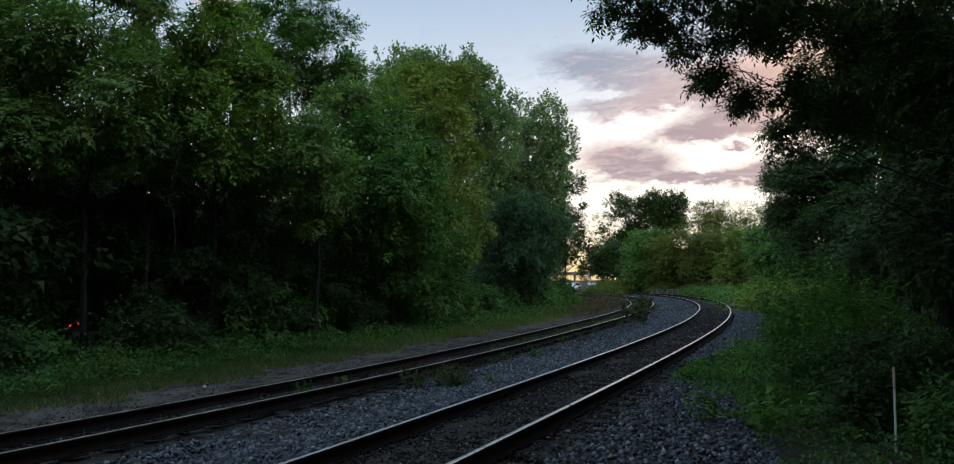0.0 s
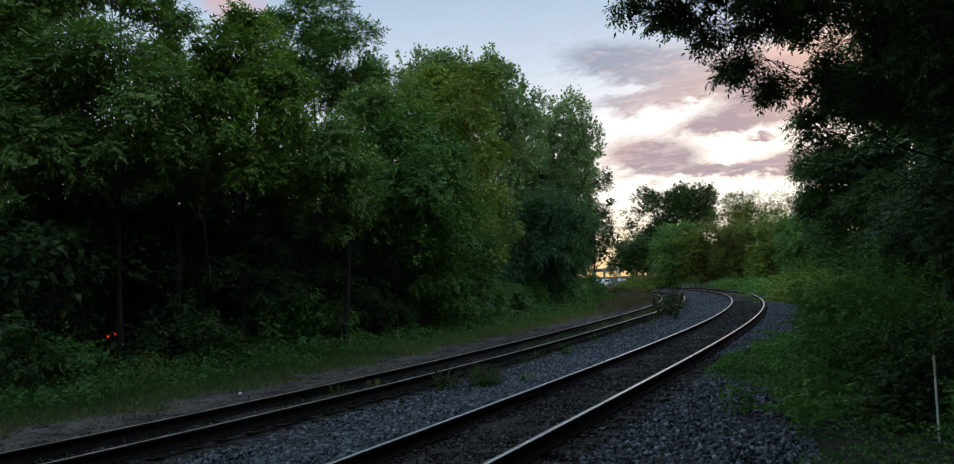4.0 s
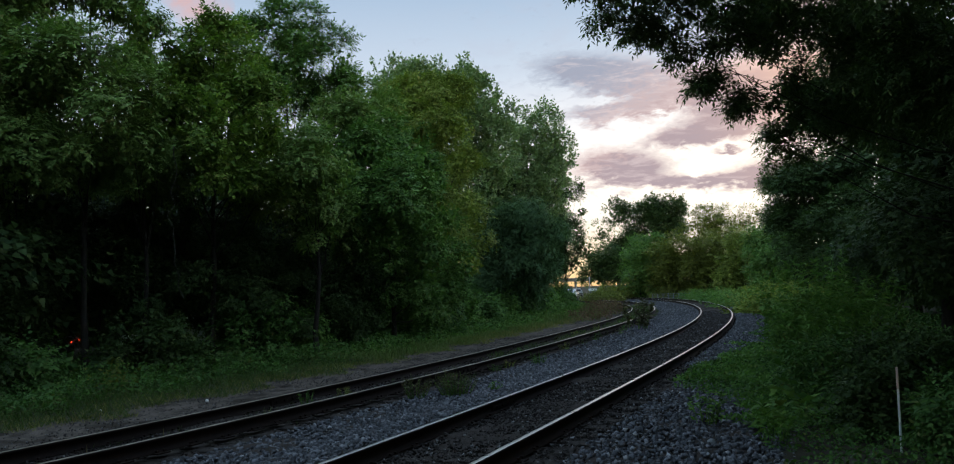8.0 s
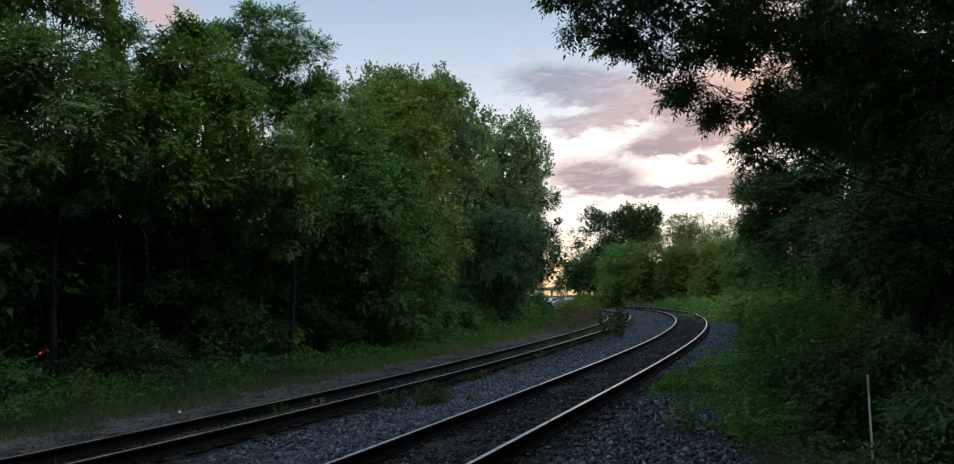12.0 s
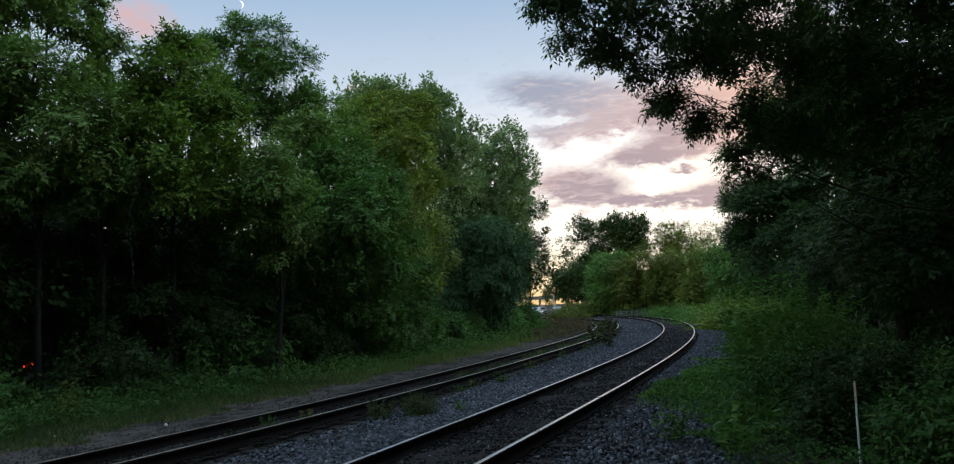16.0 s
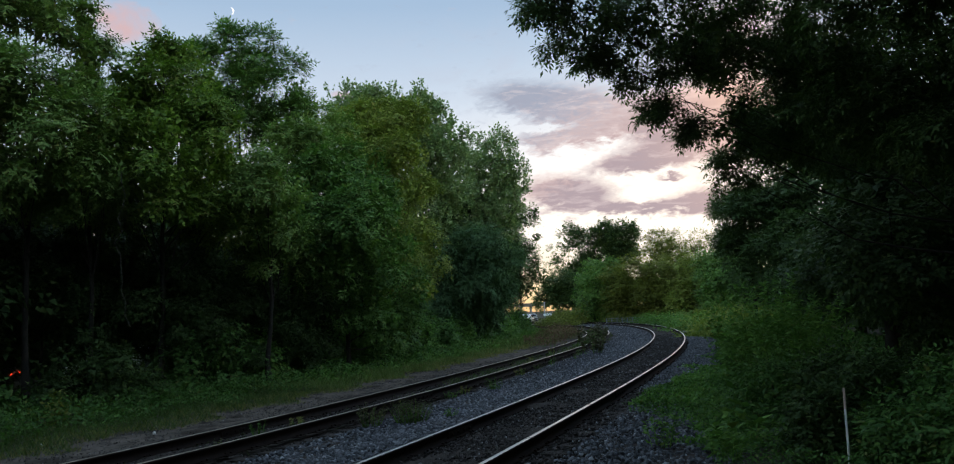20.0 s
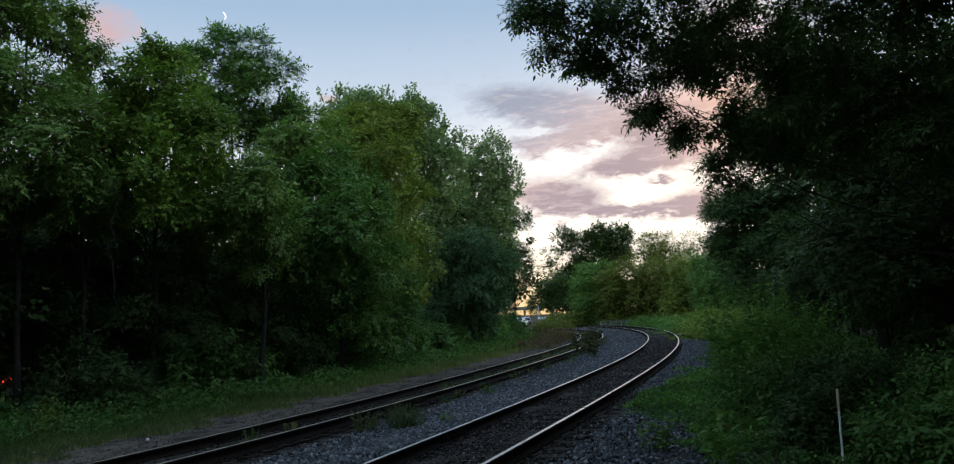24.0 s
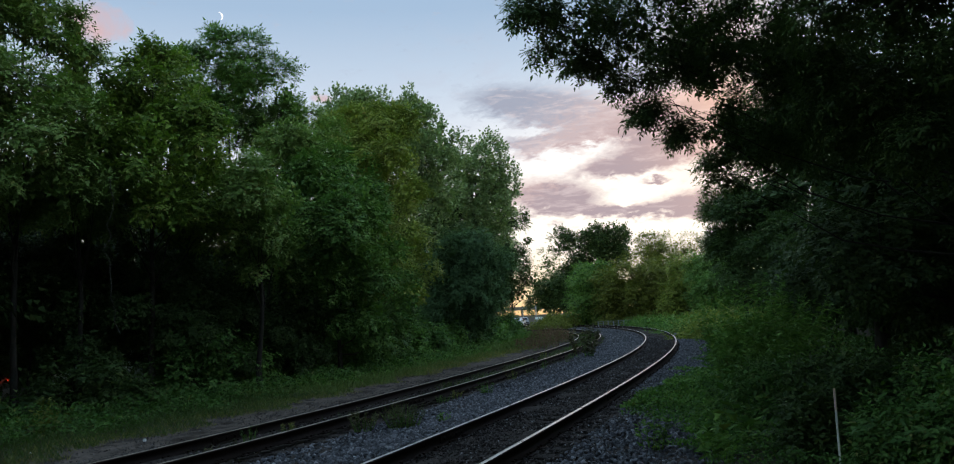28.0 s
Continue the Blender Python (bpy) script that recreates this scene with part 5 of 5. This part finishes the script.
def profile_body(points, half, inset=0.0):
    """A side outline (y, z) given width, its upper edges drawn in."""
    bm = bmesh.new()
    zs = [p[1] for p in points]
    lo, hi = min(zs), max(zs)
    rows = []
    for sx in (-1, 1):
        rows.append([bm.verts.new((sx * (half - inset * (z - lo) / (hi - lo)), y, z)) for y, z in points])
    n = len(points)
    for i in range(n):
        j = (i + 1) % n
        bm.faces.new((rows[0][i], rows[0][j], rows[1][j], rows[1][i]))
    bm.faces.new(rows[0][::-1])
    bm.faces.new(rows[1])
    bmesh.ops.recalc_face_normals(bm, faces=bm.faces[:])
    bmesh.ops.bevel(bm, geom=bm.edges[:], offset=0.035, segments=2, affect="EDGES")
    return bm


def car(label, m, paint, lit, group):
    """A hatchback, 4.3 m long, its tail towards -y."""
    ob = thing("car", m, label, "car", group)
    part("body", profile_body([(-2.1, 0.32), (-2.12, 0.62), (-2.02, 0.92), (1.1, 0.94), (2.0, 0.80), (2.15, 0.55), (2.1, 0.28), (-1.9, 0.24)], 0.87, 0.06), paint, ob)
    part("cabin", profile_body([(-1.98, 0.92), (-1.62, 1.40), (-1.2, 1.48), (0.1, 1.47), (1.1, 0.93)], 0.80, 0.14), paint, ob)
    rear = bmesh.new()
    rear.faces.new([rear.verts.new(q) for q in ((-0.60, -1.965, 0.98), (0.60, -1.965, 0.98), (0.52, -1.70, 1.36), (-0.52, -1.70, 1.36))])
    bmesh.ops.solidify(rear, geom=rear.faces[:], thickness=0.02)
    part("rear_window", rear, GLASS, ob)
    front = bmesh.new()
    front.faces.new([front.verts.new(q) for q in ((-0.62, 1.03, 1.0), (-0.54, 0.25, 1.42), (0.54, 0.25, 1.42), (0.62, 1.03, 1.0))])
    bmesh.ops.solidify(front, geom=front.faces[:], thickness=0.02)
    part("windscreen", front, GLASS, ob)
    for sx in (-1, 1):
        for y0, y1 in ((-1.35, -0.45), (-0.35, 0.55)):
            w = bmesh.new()
            w.faces.new([w.verts.new(q) for q in ((sx * 0.80, y0, 0.98), (sx * 0.80, y1, 0.98), (sx * 0.70, y1 - 0.15, 1.38), (sx * 0.70, y0 + 0.1, 1.38))])
            bmesh.ops.solidify(w, geom=w.faces[:], thickness=0.03)
            part("side_window", w, GLASS, ob)
        part("tail_light", box(sx * 0.74, -2.08, 0.82, 0.11, 0.08, 0.09, 0.02), TAIL_RED if lit else RUBBER, ob, "glowing red tail light" if lit else "")
        part("headlight", box(sx * 0.64, 2.06, 0.66, 0.30, 0.10, 0.14, 0.02), GLASS, ob)
        part("mirror", box(sx * 0.92, 0.72, 0.98, 0.16, 0.10, 0.12, 0.02), paint, ob)
        for y in (-1.3, 1.35):
            wheel = part("wheel", cylinder(sx * 0.80, y, 0.31, 0.31, 0.20, "X", 24), RUBBER, ob)
            part("rim", cylinder(sx * 0.81, y, 0.31, 0.19, 0.20, "X", 16), STEEL_GREY, wheel)
    part("bumper", box(0, -2.10, 0.46, 1.66, 0.14, 0.20, 0.04, 2), PAINT_SILVER if lit else RUBBER, ob, "pale grey bumper" if lit else "")
    if lit:
        part("brake_light", box(0, -1.66, 1.40, 0.22, 0.04, 0.03), TAIL_RED, ob, "glowing high brake light")
    return ob


CARS = "cars parked behind the wood"
car("dark hatchback with lit red tail lights behind the trees", pose(-16.85, 24.18, GROUND_Z, 0, 0, 110), PAINT_DARK, True, CARS)
x, y, _ = polar(-24.9, 30.0)
car("white hatchback parked behind the trees", pose(x, y, GROUND_Z, 0, 0, 60), PAINT_WHITE, False, CARS)
FAR = "cars on the road beyond the curve"
for az, d, turn, paint in ((2.4, 146, 75, PAINT_SILVER), (3.0, 160, 15, PAINT_SILVER)):
    x, y, _ = polar(az, d)
    car("pale car seen small beyond the weeds", pose(x, y, GROUND_Z, 0, 0, turn), paint, False, FAR)


def overpass():
    ob = thing("road_overpass", pose(26, 450, GROUND_Z), "dark concrete road overpass against the sunset glow", "bridge")
    part("deck", box(0, 0, 5.6, 120, 9, 0.5, 0.05), CONCRETE, ob)
    for yy in (-4.2, -1.4, 1.4, 4.2):
        part("girder", box(0, yy, 5.05, 120, 0.5, 0.7, 0.04), CONCRETE, ob)
    for yy in (-4.4, 4.4):
        part("parapet", box(0, yy, 6.2, 120, 0.25, 0.75, 0.04), CONCRETE, ob)
    for xx in (-50, -26, -2, 22, 46):
        pier = part("pier", box(xx, 0, 2.2, 1.0, 6.5, 4.4, 0.15), CONCRETE, ob)
        part("pier_cap", box(xx, 0, 4.55, 1.4, 9.0, 0.35, 0.05), CONCRETE, pier)


overpass()


def sign_board():
    x, y, _ = polar(4.25, 100)
    ob = thing("road_sign", pose(x, y, GROUND_Z), "small white sign board on a grey post", "sign")
    part("board", box(0, 0, 1.45, 1.05, 0.03, 0.30, 0.01), SIGN_WHITE, ob, "white board")
    part("post", cylinder(-0.3, 0.05, 0.8, 0.04, 1.7), STEEL_GREY, ob)
    part("post", cylinder(0.3, 0.05, 0.8, 0.04, 1.7), STEEL_GREY, ob)


sign_board()


def pole(az, d, h):
    x, y, _ = polar(az, d)
    ob = thing("utility_pole", pose(x, y, GROUND_Z), "slim grey pole standing before the overpass", "pole")
    part("shaft", cylinder(0, 0, h / 2, 0.09, h), STEEL_GREY, ob)
    part("cap", cylinder(0, 0, h + 0.05, 0.12, 0.1), STEEL_GREY, ob)


pole(4.05, 125, 3.2)
pole(3.1, 160, 3.6)


def fence():
    ob = thing("wire_fence", pose(0, 0, 0), "low pale grey fence beyond the curve", "fence")
    pts = [polar(8.4 + 0.36 * i, 88.5) for i in range(11)]
    for i, (x, y, _) in enumerate(pts):
        part("post", cylinder(x, y, GROUND_Z + 0.4, 0.04, 0.8, "Z", 8), STEEL_GREY, ob)
        if i:
            px, py, _ = pts[i - 1]
            c, a, ln = Vector(((x + px) / 2, (y + py) / 2, 0)), math.atan2(y - py, x - px), math.hypot(x - px, y - py)
            for k in range(4):
                bm = box(0, 0, 0, ln, 0.02, 0.03)
                bm.transform(Matrix.Translation((c.x, c.y, GROUND_Z + 0.15 + 0.2 * k)) @ Matrix.Rotation(a, 4, "Z"))
                part("rail", bm, STEEL_GREY, ob)


fence()


def litter():
    for x, y, s in ((-6.28, 14.84, 0.045), (-7.9, 14.0, 0.03), (1.0, 13.2, 0.03)):
        bm = bmesh.new()
        bmesh.ops.create_icosphere(bm, subdivisions=2, radius=s)
        for v in bm.verts:
            v.co *= 0.7 + 0.5 * noise.noise(v.co * 30 + Vector((x, y, 0)))
        ob = thing("paper_scrap", pose(x, y, -0.29), "crumpled white scrap of paper on the gravel", "litter", "scraps on the gravel")
        part("paper", bm, TRASH, ob)


litter()


def fallen_branch():
    ob = thing("fallen_branch", pose(4.7, 12.9, GROUND_Z + 0.25, 0, -6, 25), "dry reddish fallen branch lying in the scrub", "branch")
    rng = np.random.default_rng(720)
    stem = [(t * 1.1 - 0.5, 0.05 * math.sin(4 * t), 0.06 * math.sin(3 * t), 0.014 * (1.1 - 0.7 * t)) for t in np.linspace(0, 1, 8)]
    v, f = tubes([stem], 6)
    part_mesh("stem", mesh_of("stem", v, f, [LEAF_DOCK], smooth=True), ob)
    lines = []
    for i in range(7):
        x = rng.uniform(-0.3, 0.55)
        e = rng.normal(size=3) * (0.1, 0.12, 0.08) + (0.22, 0, 0.06)
        lines.append([(x + e[0] * u, e[1] * u, 0.04 + e[2] * u, 0.006 * (1.1 - u)) for u in (0, 0.5, 1)])
    v, f = tubes(lines, 4)
    tagged(part_mesh("twigs", mesh_of("twigs", v, f, [LEAF_DOCK]), ob), kind="stuff")


fallen_branch()



# ---- clouds and moon ----
def cloud_material():
    """Evening sky with cloud banks: colour by azimuth and elevation, thinning out at the edges of the sheet."""
    n = Nodes("cloud")
    sep = n.add("SeparateXYZ", {0: n.add("VectorMath", {0: n.add("TexCoord").outputs["Object"]}, operation="NORMALIZE").outputs[0]})
    x, y, z = sep.outputs
    deg = 180 / math.pi
    az = n.math("MULTIPLY", n.math("ARCTAN2", x, y), deg)
    el = n.math("MULTIPLY", n.math("ARCSINE", z), deg)

    def bump2(a, e, a0, e0, wa, we):
        u = n.math("DIVIDE", n.math("SUBTRACT", a, a0), wa)
        v = n.math("DIVIDE", n.math("SUBTRACT", e, e0), we)
        return n.math("EXPONENT", n.math("MULTIPLY", n.math("ADD", n.math("MULTIPLY", u, u), n.math("MULTIPLY", v, v)), -1.0))

    flat = n.add("CombineXYZ", {0: n.math("MULTIPLY", az, 0.13), 1: n.math("MULTIPLY", el, 0.30), 2: 0.0}).outputs[0]
    big = n.noise(1.4, 4.0, 0.5, flat, 0.4).outputs[0]
    fine = n.noise(4.2, 8.0, 0.62, flat, 0.35).outputs[0]
    wisp = n.noise(12.0, 6.0, 0.65, flat, 0.6).outputs[0]
    # clear sky: blue above, pale lower down, yellow at the horizon, white round the sun
    clear = n.ramp(n.math("DIVIDE", el, 40.0), [(0.0, (1.0, 0.60, 0.22)), (0.05, (1.1, 0.86, 0.46)), (0.12, (1.1, 1.02, 0.86)), (0.26, (0.84, 0.87, 0.90)), (0.38, (0.58, 0.68, 0.78)), (0.55, (0.35, 0.49, 0.65)), (1.0, (0.22, 0.38, 0.60))])
    near = bump2(az, el, 13.0, 7.5, 12.0, 6.0)
    clear = n.mix(n.math("MULTIPLY", near, 0.8), clear, (1.25, 1.14, 0.97))
    veil = n.math("MULTIPLY", n.ramp(n.noise(2.6, 6.0, 0.6, flat, 0.3).outputs[0], [(0.45, (0, 0, 0)), (0.75, (1, 1, 1))]), bump2(az, el, 4.0, 16.5, 12.0, 4.0))
    clear = n.mix(n.math("MULTIPLY", veil, 0.45), clear, (0.50, 0.54, 0.63))
    az2 = n.math("ADD", az, n.math("MULTIPLY", n.math("SUBTRACT", big, 0.5), 2.0))
    el2 = n.math("ADD", el, n.math("MULTIPLY", n.math("SUBTRACT", fine, 0.5), 2.2))
    total = None
    for a0, e0, wa, we, k in CLOUDS:
        g = n.math("MULTIPLY", bump2(az2, el2, a0, e0, wa, we), k)
        total = g if total is None else n.math("ADD", total, g)
    body = n.math("ADD", total, n.math("MULTIPLY", n.math("SUBTRACT", fine, 0.5), 1.1))
    body = n.math("ADD", body, n.math("MULTIPLY", n.math("SUBTRACT", wisp, 0.5), 0.5))
    thick = n.ramp(body, [(0.12, (0, 0, 0)), (0.36, (0.45, 0.45, 0.45)), (0.85, (1, 1, 1))])
    # blue-grey high on the shaded side, rose lower down and towards the sun
    tone = n.math("ADD", n.math("MULTIPLY", n.math("SUBTRACT", wisp, 0.5), 0.8), n.math("ADD", n.math("MULTIPLY", n.math("SUBTRACT", 15.6, el), 0.13), n.math("MULTIPLY", n.math("SUBTRACT", az, 4.5), 0.07)))
    col = n.ramp(tone, [(0.0, (0.38, 0.43, 0.52)), (0.3, (0.50, 0.49, 0.54)), (0.6, (0.67, 0.54, 0.52)), (0.85, (0.60, 0.45, 0.43)), (1.0, (0.48, 0.38, 0.39))])
    dense = n.ramp(body, [(0.55, (0, 0, 0)), (1.25, (1, 1, 1))])
    col = n.mix(n.math("MULTIPLY", dense, 0.22), col, (0.26, 0.24, 0.30))
    shade = n.mix(thick, clear, col)
    streak = n.noise(3.4, 8.0, 0.68, n.add("CombineXYZ", {0: n.math("MULTIPLY", az, 0.09), 1: n.math("MULTIPLY", el, 0.42), 2: 3.0}).outputs[0], 0.5).outputs[0]
    lit = n.math("MULTIPLY", n.ramp(streak, [(0.50, (0, 0, 0)), (0.70, (1, 1, 1))]), n.math("MULTIPLY", thick, 0.5))
    shade = n.mix(lit, shade, (0.92, 0.80, 0.76))
    dim = n.math("MULTIPLY", n.ramp(streak, [(0.32, (1, 1, 1)), (0.48, (0, 0, 0))]), n.math("MULTIPLY", thick, 0.22))
    shade = n.mix(dim, shade, (0.36, 0.36, 0.43))
    warm = n.math("MULTIPLY", bump2(az2, el2, 18.8, 15.0, 4.8, 8.0), 0.6)
    shade = n.mix(warm, shade, (1.05, 0.66, 0.46))
    e = n.add("Emission", {"Color": shade, "Strength": CLOUD_GLOW})
    t = n.add("BsdfTransparent")
    side = n.ramp(n.math("DIVIDE", n.math("ABSOLUTE", az), 60.0), [(0.66, (1, 1, 1)), (0.98, (0, 0, 0))])
    high = n.ramp(n.math("DIVIDE", el, 60.0), [(0.5, (1, 1, 1)), (0.95, (0, 0, 0))])
    m = n.add("MixShader", {0: n.math("MULTIPLY", side, high), 1: t.outputs[0], 2: e.outputs[0]})
    return n.done(m.outputs[0])


# azimuth, elevation, half width, half height, weight
CLOUDS = [(4.9, 15.0, 3.1, 1.15, 1.1), (8.4, 13.9, 3.3, 1.19, 1.1), (12.7, 13.3, 3.7, 1.41, 1.1), (16.5, 13.1, 3.5, 1.76, 1.0), (4.1, 12.2, 2.2, 0.62, 1.0), (10.5, 10.2, 2.4, 0.66, 1.3), (13.6, 10.9, 2.2, 0.66, 1.2), (7.2, 12.3, 2.4, 0.66, 1.0), (15.3, 11.5, 2.4, 0.88, 0.9), (2.2, 15.7, 2.6, 0.88, 0.7),
          (4.7, 8.5, 2.1, 1.1, 1.35), (7.3, 8.0, 1.9, 1.06, 1.3), (10.1, 7.1, 2.1, 0.4, 1.0), (13.3, 7.0, 2.4, 0.48, 1.05), (15.6, 7.2, 2.2, 0.7, 1.1), (18.0, 6.9, 2.6, 0.79, 1.0), (13.1, 8.9, 0.9, 0.18, 1.0), (20.9, 12.1, 5.3, 2.64, 0.8), (8.8, 11.9, 1.1, 0.35, -0.75), (11.2, 7.5, 0.4, 0.31, -0.8), (5.0, 13.1, 2.0, 0.26, -0.5), (5.5, 10.6, 2.6, 0.35, -0.3)]
CLOUD_GLOW = 0.182


def cloud_bank():
    a = np.radians(np.linspace(-60, 60, 49))
    e = np.radians(np.linspace(-0.3, 58, 20))
    r = 4500.0
    v = np.stack([r * np.sin(a)[:, None] * np.cos(e), r * np.cos(a)[:, None] * np.cos(e), r * np.sin(e)[None] + 0 * a[:, None]], -1).reshape(-1, 3)
    i, j = np.meshgrid(np.arange(48), np.arange(19), indexing="ij")
    f = np.stack([i * 20 + j, i * 20 + j + 1, (i + 1) * 20 + j + 1, (i + 1) * 20 + j], -1).reshape(-1, 4)
    return tagged(new("backdrop_sky", mesh_of("clouds", v, f, [cloud_material()], smooth=True)), "pink and grey evening clouds drifting over the sunset", "clouds", kind="structure")


clouds = cloud_bank()


def puff_cloud(name, label, wide, high):
    """A small high cloud, rosy in the last light, on its own piece of sky."""
    n = Nodes("rosy_cloud")
    at = n.add("TexCoord").outputs["Object"]
    sep = n.add("SeparateXYZ", {0: at}).outputs
    r2 = n.math("ADD", n.math("POWER", n.math("DIVIDE", sep[0], wide), 2.0), n.math("POWER", n.math("DIVIDE", sep[1], high), 2.0))
    lumps = n.noise(0.010, 6.0, 0.6, at, 0.4).outputs[0]
    body = n.math("ADD", n.math("SUBTRACT", 0.62, r2), n.math("MULTIPLY", n.math("SUBTRACT", lumps, 0.5), 1.5))
    thick = n.math("MULTIPLY", n.ramp(body, [(0.0, (0, 0, 0)), (0.7, (1, 1, 1))]), 0.95)
    e = n.add("Emission", {"Color": n.mix(lumps, (0.66, 0.42, 0.40), (0.60, 0.46, 0.48)), "Strength": CLOUD_GLOW})
    t = n.add("BsdfTransparent")
    m = n.done(n.add("MixShader", {0: thick, 1: t.outputs[0], 2: e.outputs[0]}).outputs[0])
    k = 13
    u = np.linspace(-1.6, 1.6, k)
    x, y = np.meshgrid(u * wide, u * high, indexing="ij")
    v = np.stack([x, y, -(x * x + y * y) / 8400.0], -1).reshape(-1, 3)
    i, j = np.meshgrid(np.arange(k - 1), np.arange(k - 1), indexing="ij")
    f = np.stack([i * k + j, (i + 1) * k + j, (i + 1) * k + j + 1, i * k + j + 1], -1).reshape(-1, 4)
    return tagged(new(name, mesh_of(name, v, f, [m], smooth=True)), label, "clouds", kind="structure")


def sky_pose(az, el, r=4200.0):
    a, e = radians(az), radians(el)
    return look((math.sin(a) * math.cos(e) * r, math.cos(a) * math.cos(e) * r, math.sin(e) * r), (0, 0, 0)) @ pose(0, 0, 0, 0, 180, 0)


rosy_cloud = puff_cloud("backdrop_cloud", "small rosy cloud high in the evening sky", 220.0, 150.0)
low_cloud = puff_cloud("backdrop_cloud", "thin rosy cloud above the poplar tops", 90.0, 32.0)


def moon():
    az, el, r = -17.74, 21.42, 4300.0
    rad = r * math.tan(radians(0.26))
    n = 24
    t = np.linspace(-np.pi / 2, np.pi / 2, n)
    rows = [np.stack([rad * np.cos(t) * k, rad * np.sin(t), 0.25 * rad * np.cos(t) * (1 - k)], 1) for k in (1.0, 0.9, 0.8, 0.68)]
    v = np.concatenate(rows)
    i, j = np.meshgrid(np.arange(3), np.arange(n - 1), indexing="ij")
    f = np.stack([i * n + j, i * n + j + 1, (i + 1) * n + j + 1, (i + 1) * n + j], -1).reshape(-1, 4)
    ob = tagged(new("moon", mesh_of("moon", v, f, [glow("moonlight", (1.0, 0.97, 0.9), 0.30)], smooth=True)), "thin bright crescent moon in the evening sky", "moon")
    p = Vector((math.sin(radians(az)) * math.cos(radians(el)), math.cos(radians(az)) * math.cos(radians(el)), math.sin(radians(el)))) * r
    ob.matrix_world = look(p, (0, 0, 0), 0) @ pose(0, 0, 0, 0, 180, -12)
    return ob


moon()


def motions():
    walk(clouds, [(0.0, pose(0, 0, 0, 0, 0, -1.1)), (28.0, pose(0, 0, 0, 0, 0, 0.15))])
    walk(rosy_cloud, [(0.0, sky_pose(-22.2, 19.6)), (28.0, sky_pose(-25.9, 20.3))])
    walk(low_cloud, [(0.0, sky_pose(-8.0, 15.8)), (28.0, sky_pose(-10.6, 16.1))])


motions()
